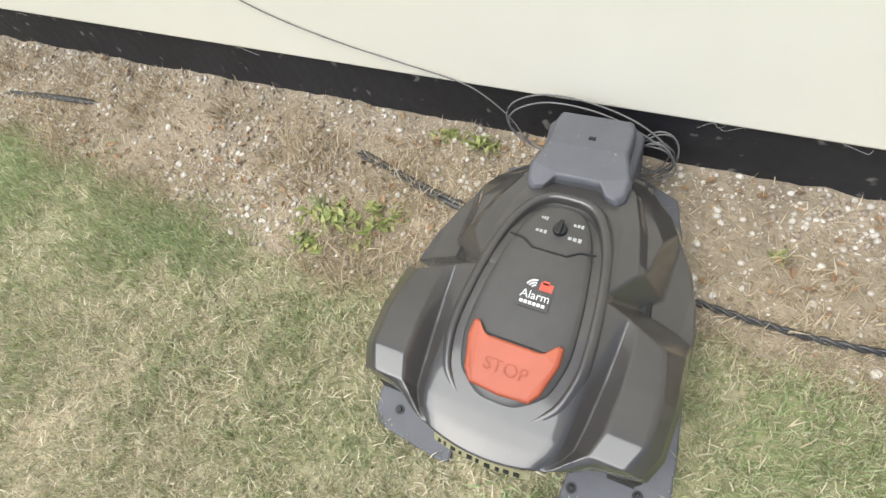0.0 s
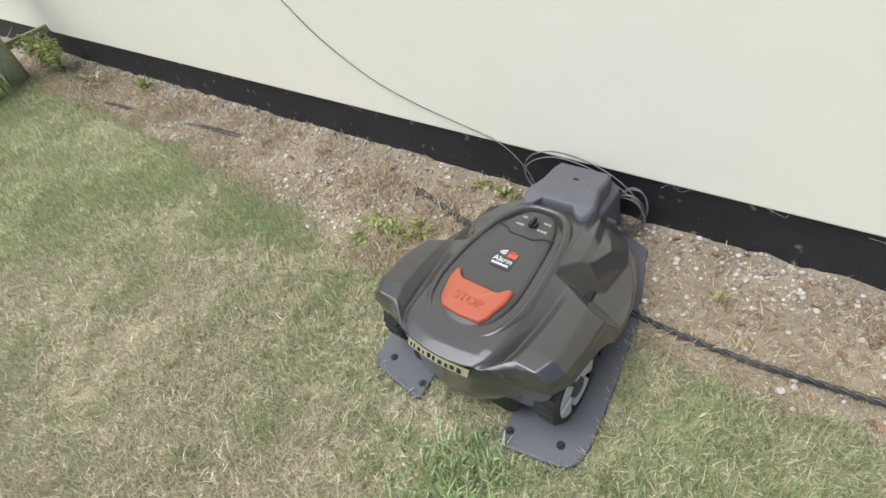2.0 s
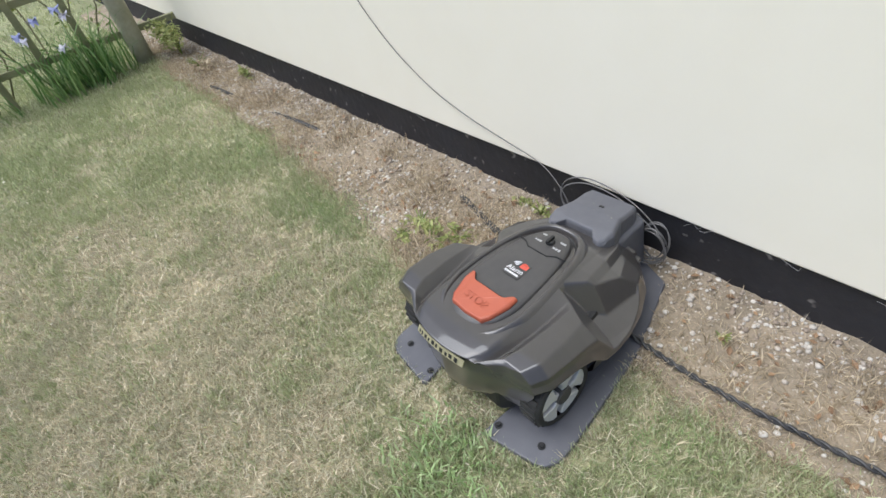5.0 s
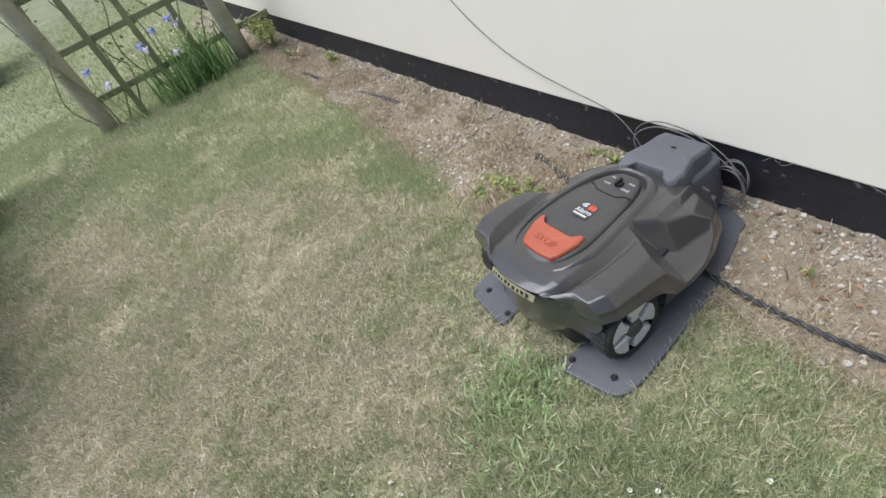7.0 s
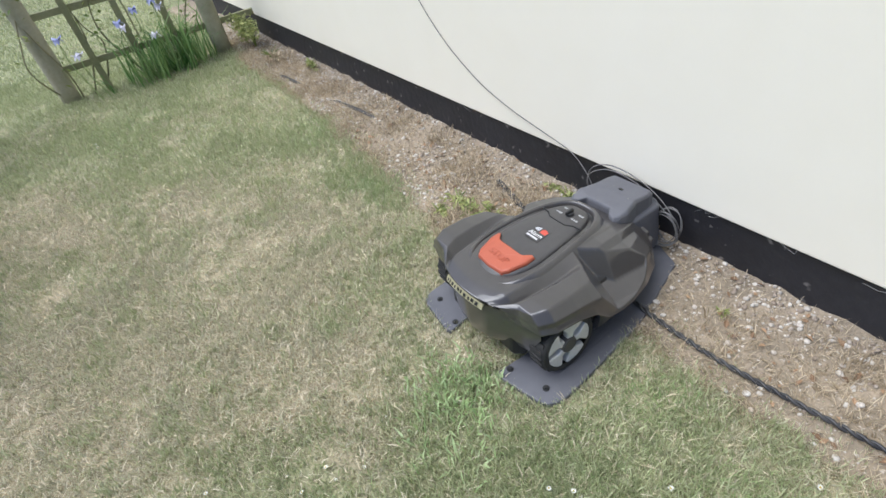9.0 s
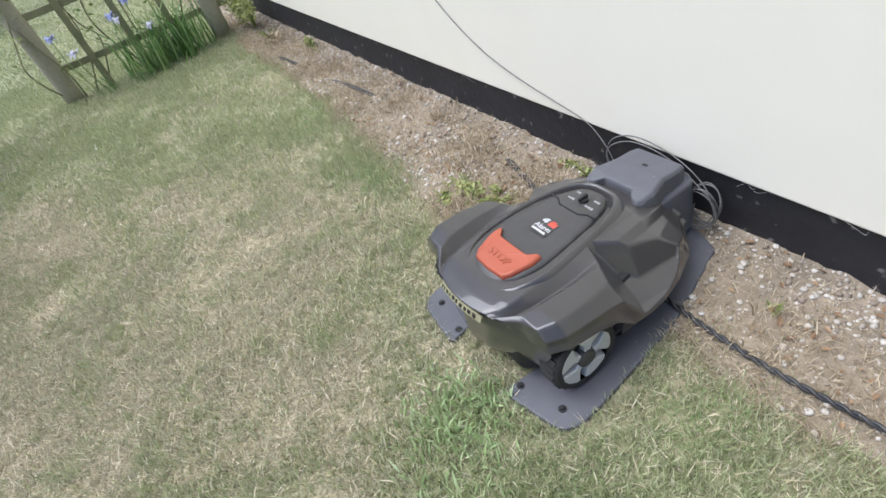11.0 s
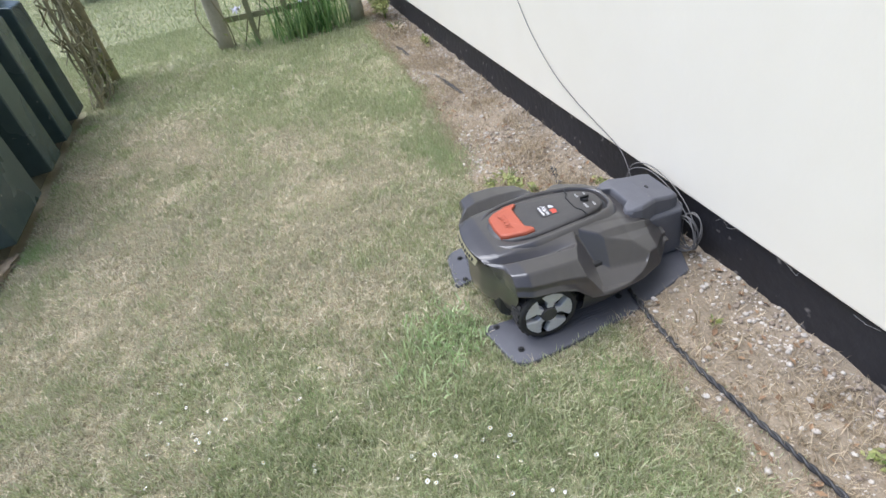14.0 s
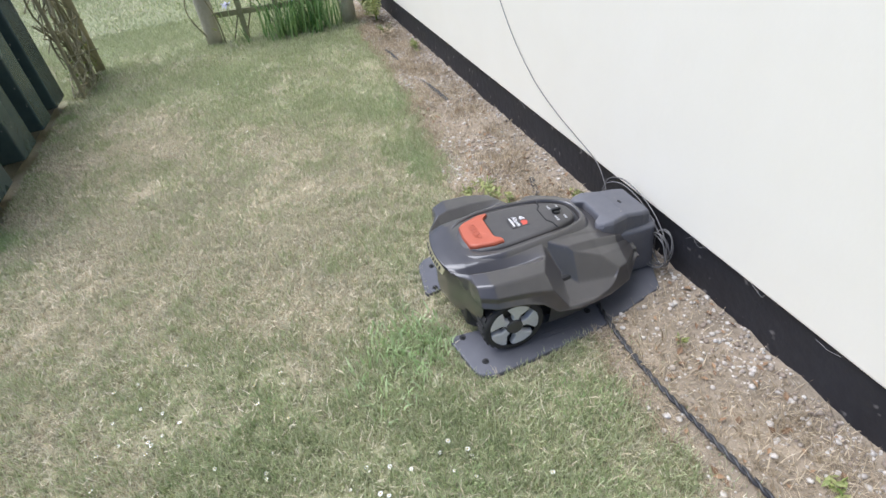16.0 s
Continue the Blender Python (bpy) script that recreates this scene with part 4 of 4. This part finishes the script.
# ---- planting ----
def blades(name, x, y, z, h, w, lean, material, dry=None, curl=0.5, rng=RNG):
    """Many small bent blades as one object: each a strip of two quads narrowing to a tip."""
    n = len(x)
    az, laz = rng.random(n) * 2 * np.pi, rng.random(n) * 2 * np.pi
    dx, dy = np.cos(az) * w / 2, np.sin(az) * w / 2
    lx, ly = np.cos(laz) * lean * h, np.sin(laz) * lean * h
    hz = h * np.sqrt(np.clip(1 - lean ** 2, 0.05, 1))
    base = np.stack([x, y, z], -1)
    d = np.stack([dx, dy, 0 * x], -1)
    mid = base + np.stack([lx * (0.5 - 0.2 * curl), ly * (0.5 - 0.2 * curl), hz * (0.5 + 0.12 * curl)], -1)
    tip = base + np.stack([lx, ly, hz], -1)
    v = np.stack([base - d, base + d, mid + d * 0.8, mid - d * 0.8, tip], 1).reshape(-1, 3)
    o = np.arange(n)[:, None] * 5
    f = np.concatenate([o + [0, 1, 2], o + [0, 2, 3], o + [3, 2, 4]])
    return mesh_arrays(name, v, f, material, None if dry is None else np.repeat(dry, 5))


def blocked(x, y):
    return on_plate(x, y) | ((y < -2.34) & (x < -1.24) & (x > -3.08) & (y > -3.62))


def lawn(name, n, x0, x1, y0, y1, h0, h1, w, label, fade=None):
    x, y = RNG.uniform(x0, x1, n), RNG.uniform(y0, y1, n)
    keep = (y < np.minimum(bed_edge(x) + 0.14 * RNG.random(n) ** 3, -0.02)) & ~blocked(x, y)
    if fade:
        keep &= RNG.random(n) < np.clip((x - fade[0]) / (fade[1] - fade[0]), 0, 1)
    thin = 0.45 * fbm(x, y, 5.0, 31) + 0.55 * fbm(x, y, 36.0, 33)
    keep &= RNG.random(n) < np.clip(0.32 + 2.4 * (thin - 0.36), 0.20, 1) * np.clip((x + 11.2) / 3, 0.15, 1)
    x, y = x[keep], y[keep]
    d = dryness(x, y) + (fbm(x, y, 50.0, 37) - 0.5) * 0.7
    dry = np.clip((RNG.random(len(x)) < d * 1.0) * RNG.uniform(0.55, 1.0, len(x)) + (RNG.random(len(x)) < 0.3) * 0.2, 0, 1)
    h = RNG.uniform(h0, h1, len(x)) * (1.15 - 0.40 * dry) * (0.55 + 0.9 * thin[keep])
    lean = np.clip(RNG.uniform(0.15, 0.85, len(x)) + 0.25 * dry, 0, 0.97)
    ob = blades(name, x, y, ground_height(x, y) - 0.002, h, w * RNG.uniform(0.7, 1.3, len(x)), lean, M_BLADE, dry)
    return tagged(ob, label, "grass", kind="stuff")


lawn("lawn_grass", 700000, -2.7, 1.3, -2.35, -0.22, 0.013, 0.032, 0.0031, "short dry mown lawn grass, straw and green mixed", (-2.7, -1.2))
lawn("lawn_grass", 230000, -4.8, -1.2, -3.2, -0.2, 0.013, 0.034, 0.0042, "short green and straw mown lawn grass", (-1.2, -2.4))
lawn("lawn_grass", 30000, 1.3, 2.6, -2.35, -0.28, 0.014, 0.032, 0.0045, "short dry mown lawn grass")
lawn("lawn_grass", 120000, -11.0, -4.5, -6.0, 1.0, 0.014, 0.034, 0.009, "short green lawn grass further along the house")

lawn("lawn_grass", 190000, -4.8, 4.2, -5.4, -2.3, 0.014, 0.036, 0.006, "short dry lawn grass past the tank")
lawn("lawn_grass", 20000, 2.6, 4.2, -2.35, 0.5, 0.014, 0.036, 0.006, "short dry lawn grass along the house")


def lush_patch(name, spots, label, material, h=(0.014, 0.034), w=0.0024, per=1900, ragged=0.3):
    xs, ys = [], []
    for cx, cy, r, k in spots:
        m = int(per * k)
        a, q = RNG.random(m) * 2 * np.pi, r * np.sqrt(RNG.random(m)) * (0.6 + 0.4 * RNG.random(m))
        xs.append(cx + q * np.cos(a))
        ys.append(cy + q * np.sin(a))
    x, y = np.concatenate(xs), np.concatenate(ys)
    keep = ~blocked(x, y) & (RNG.random(len(x)) < ragged + (1 - ragged) * 2.4 * np.clip(fbm(x, y, 11.0, 140) - 0.32, 0, 1))
    x, y = x[keep], y[keep]
    ob = blades(name, x, y, ground_height(x, y) - 0.002, RNG.uniform(*h, len(x)), w * RNG.uniform(0.6, 1.3, len(x)), RNG.uniform(0.2, 0.9, len(x)), material, None, 0.9)
    return tagged(ob, label, "grass", kind="stuff")


lush_patch("green_tuft", [(-0.03, -0.83, 0.14, 0.15), (-0.12, -0.88, 0.13, 0.06), (0.04, -0.95, 0.17, 0.09)], "broad-bladed bright green grass tuft by the plate", M_TUFT, (0.02, 0.055), 0.0065, ragged=1.0)
lush_patch("green_patch", [(-1.0, -0.46, 0.14, 0.9), (-1.2, -0.52, 0.15, 0.6), (0.33, -0.50, 0.14, 0.6), (0.30, -0.80, 0.22, 0.8), (0.55, -1.0, 0.25, 0.7), (-1.75, -0.46, 0.2, 0.6),
                           (0.1, -1.35, 0.25, 0.7), (-2.75, -1.15, 0.4, 0.8), (0.60, -0.62, 0.16, 0.6), (-0.03, -0.80, 0.05, 0.2), (-1.30, -2.27, 0.09, 0.9), (-1.9, -2.29, 0.08, 0.3), (-2.35, -2.29, 0.08, 0.25), (-2.7, -2.29, 0.08, 0.3), (-3.2, -2.2, 0.12, 0.5)], "greener patches of longer grass in the lawn", M_LUSH)

# loose straw lying on the lawn
n = 34000
x, y = RNG.uniform(-2.6, 1.4, n), RNG.uniform(-2.3, -0.35, n)
keep = (y < bed_edge(x)) & ~blocked(x, y) & (RNG.random(n) < 0.25 + 1.2 * dryness(x, y) * fbm(x, y, 9.0, 120))
x, y = x[keep], y[keep]
tagged(blades("loose_straw", x, y, ground_height(x, y) + 0.006, RNG.uniform(0.015, 0.042, len(x)), 0.0024 * RNG.uniform(0.6, 1.4, len(x)), RNG.uniform(0.8, 0.985, len(x)), M_PALESTRAW),
       "pale dead grass stalks lying on the lawn", "straw", kind="stuff")

# dry straw and thatch on the soil strip
n = 85000
x = RNG.uniform(-4.0, 1.6, n)
y = bed_edge(x) * RNG.random(n) ** 0.8 - 0.03 * RNG.random(n)
keep = ~on_plate(x, y) & (y < -0.004) & (RNG.random(n) < 0.22 + 2.4 * np.clip(fbm(x, y, 5.0, 90) - 0.38, 0, 1))
x, y = x[keep], y[keep]
tagged(blades("dry_thatch", x, y, bed_z(x, y) - 0.003, RNG.uniform(0.012, 0.045, len(x)), 0.0022 * RNG.uniform(0.6, 1.5, len(x)), RNG.uniform(0.6, 0.985, len(x)), M_STRAW),
       "dead straw and cut grass over the soil", "straw", kind="stuff")

lush_patch("straw_heap", [(-2.95, -0.17, 0.16, 0.16), (-2.45, -0.07, 0.12, 0.10), (-2.15, -0.16, 0.12, 0.08), (-1.75, -0.06, 0.10, 0.07), (-1.42, -0.13, 0.13, 0.10), (-1.15, -0.07, 0.09, 0.06),
                          (-0.85, -0.22, 0.13, 0.08), (-0.50, -0.18, 0.12, 0.08), (0.30, -0.24, 0.12, 0.06), (0.62, -0.17, 0.14, 0.07), (-0.60, -0.43, 0.12, 0.07)],
           "dead bleached grass lying in heaps on the soil", M_STRAW, (0.025, 0.075), 0.0042, ragged=1.0)

# dead leaves blown into the soil strip
def dead_leaves():
    rnd = random.Random(61)
    bm = bmesh.new()
    for _ in range(420):
        px = rnd.uniform(-3.4, 1.2)
        py = rnd.uniform(-0.36, -0.01)
        if on_plate(np.array(px), np.array(py)):
            continue
        z = float(bed_z(np.array(px), np.array(py))) + 0.006
        L = rnd.uniform(0.006, 0.016)
        e = Euler((rnd.uniform(-0.6, 0.6), rnd.uniform(-0.6, 0.6), rnd.uniform(0, 6.3))).to_matrix()
        bm.faces.new([bm.verts.new(Vector((px, py, z)) + e @ Vector(q)) for q in ((0, -L, 0), (L * 0.5, 0, L * 0.3), (0, L, 0.1 * L), (-L * 0.5, 0, L * 0.3))])
    tagged(part("dead_leaves", bm, M_DEADLEAF), "small brown dead leaves on the soil", "leaves", kind="stuff")


dead_leaves()

# gravel
def pebbles(name, n, x0, x1, r0, r1, material, label, ymin=None):
    phi = (1 + 5 ** 0.5) / 2
    ico = np.array([(-1, phi, 0), (1, phi, 0), (-1, -phi, 0), (1, -phi, 0), (0, -1, phi), (0, 1, phi), (0, -1, -phi), (0, 1, -phi), (phi, 0, -1), (phi, 0, 1), (-phi, 0, -1), (-phi, 0, 1)]) / 1.9
    tri = np.array([(0, 11, 5), (0, 5, 1), (0, 1, 7), (0, 7, 10), (0, 10, 11), (1, 5, 9), (5, 11, 4), (11, 10, 2), (10, 7, 6), (7, 1, 8), (3, 9, 4), (3, 4, 2), (3, 2, 6), (3, 6, 8), (3, 8, 9), (4, 9, 5), (2, 4, 11), (6, 2, 10), (8, 6, 7), (9, 8, 1)])
    x = RNG.uniform(x0, x1, n)
    y = bed_edge(x) * RNG.random(n) * 0.97
    keep = ~on_plate(x, y) & (y < -0.006) & (RNG.random(n) < 0.12 + 3.0 * np.clip(fbm(x, y, 4.0, 95) - 0.44, 0, 1) + 0.6 * np.exp(-(y / 0.06) ** 2))
    x, y = x[keep], y[keep]
    n = len(x)
    r = r0 + (r1 - r0) * RNG.random(n) ** 3
    s = r[:, None] * RNG.uniform([0.7, 0.7, 0.45], [1.3, 1.3, 0.8], (n, 3))
    a = RNG.random(n) * 6.28
    p = ico[None] * RNG.uniform(0.8, 1.2, (n, 12, 1)) * s[:, None]
    q = np.stack([p[..., 0] * np.cos(a)[:, None] - p[..., 1] * np.sin(a)[:, None], p[..., 0] * np.sin(a)[:, None] + p[..., 1] * np.cos(a)[:, None], p[..., 2]], -1)
    v = q + np.stack([x, y, bed_z(x, y) + s[:, 2] * 0.25], -1)[:, None]
    f = (np.arange(n)[:, None, None] * 12 + tri[None]).reshape(-1, 3)
    return tagged(mesh_arrays(name, v.reshape(-1, 3), f, material, None, True), label, "gravel", kind="stuff")


pebbles("gravel", 22000, -4.2, 1.8, 0.002, 0.0095, M_STONE, "mixed flint gravel, tan, grey and white")


def big_pebbles():
    rnd = random.Random(8)
    bm = bmesh.new()
    bmesh.ops.create_icosphere(bm, subdivisions=2, radius=1)
    for vv in bm.verts:
        vv.co *= 1 + 0.16 * noise.noise(vv.co * 1.3)
        vv.co.z *= 0.62
    first = part("pebble", bm, M_WHITESTONE, None, "", True)
    tagged(first, "pale rounded flint pebble on the soil", "pebble", "loose pale pebbles")
    spots = [(0.10, -0.035), (0.135, -0.045), (0.19, -0.10), (0.15, -0.12), (0.21, -0.13), (0.115, -0.18), (0.30, -0.09), (0.27, -0.16), (0.37, -0.12), (0.12, -0.26), (0.16, -0.285), (0.14, -0.345),
             (0.42, -0.20), (0.47, -0.38), (0.44, -0.35), (0.62, -0.21), (0.55, -0.15), (0.70, -0.12), (0.80, -0.18), (-0.62, -0.06), (-0.86, -0.05), (-1.1, -0.14), (-1.3, -0.20), (-1.6, -0.10), (0.20, -0.20), (0.33, -0.25)]
    for i, (px, py) in enumerate(spots):
        r = rnd.uniform(0.005, 0.0095)
        ob = first if i == 0 else copy_thing(first, Matrix())
        ob.matrix_basis = pose(px, py, float(bed_z(np.array(px), np.array(py))) + r * 0.35, rnd.uniform(-20, 20), rnd.uniform(-20, 20), rnd.uniform(0, 360)) @ Matrix.Diagonal((r * rnd.uniform(0.9, 1.3), r, r, 1))


big_pebbles()


def small_plant(name, x, y, n, size, leaf, material, label, category, stems=6, seed=1):
    rnd = random.Random(seed)
    th = thing(name, label, category, at=(x, y, 0))
    bm = bmesh.new()
    for k in range(stems):
        a = rnd.uniform(0, 6.3)
        tip = (math.cos(a) * size[0] * 0.7, math.sin(a) * size[1] * 0.7, size[2] * rnd.uniform(0.8, 1.6))
        tube(bm, smooth_path([(0, 0, -0.01), (tip[0] * 0.3, tip[1] * 0.3, tip[2] * 0.6), tip], 3), 0.003, 0.0015, 5)
    part("stems", bm, M_LEAF, th)
    bm = bmesh.new()
    for _ in range(6):
        c = (rnd.uniform(-0.55, 0.55) * size[0], rnd.uniform(-0.4, 0.4) * size[1], size[2] * rnd.uniform(0.45, 1.1))
        leaf_cloud(bm, n // 6, c, [q * rnd.uniform(0.35, 0.6) for q in size], leaf, rnd)
    part("leaves", bm, material, th)
    return th


small_plant("shrub", -3.40, -0.13, 760, (0.30, 0.11, 0.17), 0.016, M_WEED, "low yellow-green shrub against the black plinth", "shrub", 10, 5)
small_plant("weed", -0.62, -0.36, 46, (0.09, 0.07, 0.025), 0.016, M_WEED, "flat yellow-green weed in the soil strip", "weed", 5, 6)
small_plant("weed", -0.71, -0.33, 60, (0.08, 0.06, 0.03), 0.015, M_WEED, "straggling yellow-green weed in the soil strip", "weed", 7, 16)
small_plant("weed", -0.55, -0.30, 50, (0.07, 0.06, 0.03), 0.013, M_WEED, "straggling yellow-green weed in the soil strip", "weed", 7, 17)
small_plant("weed", -0.72, -0.42, 40, (0.07, 0.05, 0.02), 0.013, M_WEED, "low green weed at the lawn edge", "weed", 5, 18)
small_plant("weed", -0.40, -0.06, 50, (0.06, 0.03, 0.035), 0.011, M_WEED, "low green weeds at the foot of the plinth", "weed", 6, 19)
small_plant("weed", 0.72, -0.15, 24, (0.04, 0.04, 0.02), 0.012, M_WEED, "tiny green weed among pebbles", "weed", 4, 20)
small_plant("weed", -0.46, -0.045, 60, (0.09, 0.03, 0.02), 0.014, M_WEED, "low green weeds at the foot of the plinth", "weed", 5, 7)
small_plant("weed", -2.55, -0.07, 50, (0.10, 0.04, 0.05), 0.018, M_WEED, "small yellowing weed at the foot of the plinth", "weed", 6, 8)
small_plant("weed", 0.26, -0.17, 16, (0.03, 0.03, 0.015), 0.012, M_WEED, "tiny green weed among pebbles", "weed", 3, 9)
small_plant("weed", -3.0, -0.16, 70, (0.16, 0.08, 0.06), 0.018, M_STRAW, "withered brown plant on the soil", "weed", 12, 10)


def build_iris():
    clump = thing("iris_clump", "clump of green irises with blue and pale flowers", "irises", at=(-3.58, -0.70, 0))
    rng = np.random.default_rng(5)
    n = 240
    x, y = rng.normal(0, 0.07, n), np.clip(rng.normal(0, 0.17, n), -0.42, 0.34)
    ob = blades("leaves", x, y, 0 * x - 0.01, rng.uniform(0.24, 0.50, n), 0.012 * rng.uniform(0.7, 1.3, n), rng.uniform(0.25, 0.95, n), M_IRIS, None, 1.6, rng)
    ob.parent = clump
    rnd = random.Random(2)
    for k, (fx, fy, fz, m) in enumerate(((0.10, -0.08, 0.46, M_BLUE), (0.12, 0.07, 0.44, M_PETAL), (0.10, 0.05, 0.48, M_BLUE), (0.08, -0.20, 0.41, M_BLUE), (0.10, -0.56, 0.43, M_BLUE),
                                         (0.10, -0.50, 0.31, M_PETAL), (0.05, -0.02, 0.27, M_PETAL), (0.0, -0.18, 0.36, M_PETAL))):
        bm = bmesh.new()
        tube(bm, smooth_path([(fx * 0.4, fy * 0.9, -0.01), (fx * 0.7, fy, fz * 0.6), (fx, fy, fz)], 4), 0.004, 0.003, 5)
        stem = part("stem", bm, M_LUSH, clump)
        bm = bmesh.new()
        for j in range(9):
            a = j * math.pi / 4.5 + rnd.uniform(-0.3, 0.3)
            up = 0.02 if j % 2 else -0.022
            c, s = math.cos(a), math.sin(a)
            L, w = rnd.uniform(0.032, 0.046), 0.015
            q = [(0, 0, 0), (c * L * 0.5 - s * w, s * L * 0.5 + c * w, 0.008), (c * L, s * L, up), (c * L * 0.5 + s * w, s * L * 0.5 - c * w, 0.008)]
            bm.faces.new([bm.verts.new(Vector(p) + Vector((fx, fy, fz))) for p in q])
        part("flower", bm, m, stem)
    return clump


build_iris()


def daisies():
    rnd = random.Random(14)
    bm = bmesh.new()
    tube(bm, [(0, 0, 0), (0.002, 0, 0.02)], 0.0012, seg=4)
    stem = part("stem", bm, M_LEAF)
    root = tagged(new("daisy"), "small white daisy flower in the grass", "daisy", "daisies in the lawn")
    root.empty_display_size = 0.01
    stem.parent = root
    bm = bmesh.new()
    for k in range(10):
        a = 2 * math.pi * k / 10
        c, s = math.cos(a), math.sin(a)
        bm.faces.new([bm.verts.new(p) for p in ((0, 0, 0.022), (c * 0.006 - s * 0.003, s * 0.006 + c * 0.003, 0.024), (c * 0.0105, s * 0.0105, 0.025), (c * 0.006 + s * 0.003, s * 0.006 - c * 0.003, 0.024))])
    part("petals", bm, M_DAISY, root)
    bm = bmesh.new()
    bmesh.ops.create_icosphere(bm, subdivisions=1, radius=0.0034, matrix=Matrix.Translation((0, 0, 0.025)))
    part("eye", bm, M_YEL, root)
    spots = [(-0.015, -0.756), (-0.091, -1.236), (0.374, -1.034), (0.0, -1.576), (-0.02, -1.55), (-0.298, -1.303), (-0.115, -1.04), (0.649, -0.45), (0.464, -0.668), (-2.759, -1.372), (-2.74, -1.34), (-2.78, -1.39), (-2.70, -1.37)]
    for _ in range(26):
        spots.append((rnd.uniform(0.25, 0.65), rnd.uniform(-1.15, -0.75)))
    for _ in range(18):
        spots.append((rnd.uniform(-0.25, 0.2), rnd.uniform(-1.75, -1.4)))
    for _ in range(10):
        spots.append((rnd.uniform(-0.15, 0.25), rnd.uniform(-1.35, -1.15)))
    for _ in range(8):
        spots.append((rnd.uniform(-6.5, -4.4), rnd.uniform(-3.0, -1.0)))
    for _ in range(6):
        spots.append((rnd.uniform(-2.2, -0.4), rnd.uniform(-2.2, -0.8)))
    for i, (px, py) in enumerate(spots):
        if i and blocked(np.array(px), np.array(py)):
            continue
        s = rnd.uniform(0.38, 0.68)
        ob = root if i == 0 else copy_thing(root, Matrix())
        ob.matrix_basis = pose(px, py, float(ground_height(np.array(px), np.array(py))), rnd.uniform(-25, 25), rnd.uniform(-25, 25), rnd.uniform(0, 360)) @ Matrix.Scale(s, 4)


daisies()


# ---- far hedge and planting ----
def hedge(x, y, size, n, seed, label):
    rnd = random.Random(seed)
    th = thing("hedge", label, "hedge", at=(x, y, 0))
    bm = bmesh.new()
    for k in range(5):
        px, py = rnd.uniform(-0.6, 0.6) * size[0], rnd.uniform(-0.6, 0.6) * size[1]
        tube(bm, smooth_path([(px, py, -0.05), (px + 0.05, py, size[2] * 0.5), (px - 0.05, py + 0.1, size[2] * 1.0)], 3), 0.04, 0.02, 6)
    part("branches", bm, M_WOOD, th)
    bm = bmesh.new()
    for k in range(24):
        c = (rnd.uniform(-0.8, 0.8) * size[0], rnd.uniform(-0.8, 0.8) * size[1], rnd.uniform(0.12, 1.0) * size[2])
        leaf_cloud(bm, n // 24, c, (size[0] * 0.34, size[1] * 0.34, size[2] * 0.32), 0.06, rnd)
    part("leaves", bm, M_HEDGE, th)
    return th


hedge(-8.3, -2.90, (0.8, 0.75, 1.25), 9000, 30, "dark green rounded bush beside the lawn")
hedge(-14.5, -5.3, (1.0, 2.4, 1.3), 4200, 31, "dark green hedge at the far end of the lawn")
hedge(-15.5, -9.5, (1.0, 2.6, 1.4), 4200, 32, "dark green hedge at the far end of the lawn")
hedge(-19.0, -2.0, (1.0, 2.8, 1.5), 4200, 33, "dark green hedge at the far end of the lawn")
hedge(-20.0, 3.0, (1.0, 3.0, 1.6), 4200, 34, "dark green hedge at the far end of the lawn")

# cobwebs along the render's lower edge
def cobweb(x, seed):
    rnd = random.Random(seed)
    bm = bmesh.new()
    pts = [(x + rnd.uniform(-0.035, 0.035), -0.016 - rnd.uniform(0, 0.004), 0.176 + rnd.uniform(-0.016, 0.008)) for _ in range(5)]
    tube(bm, smooth_path(sorted(pts), 5), 0.0006, seg=4)
    tagged(part("cobweb", bm, M_COBWEB), "dusty grey cobweb strands on the render edge", "cobweb", "cobwebs on the wall")


for k, x in enumerate((-1.03, 0.07, 0.10, 0.32, 0.52, -1.9)):
    cobweb(x, 50 + k)
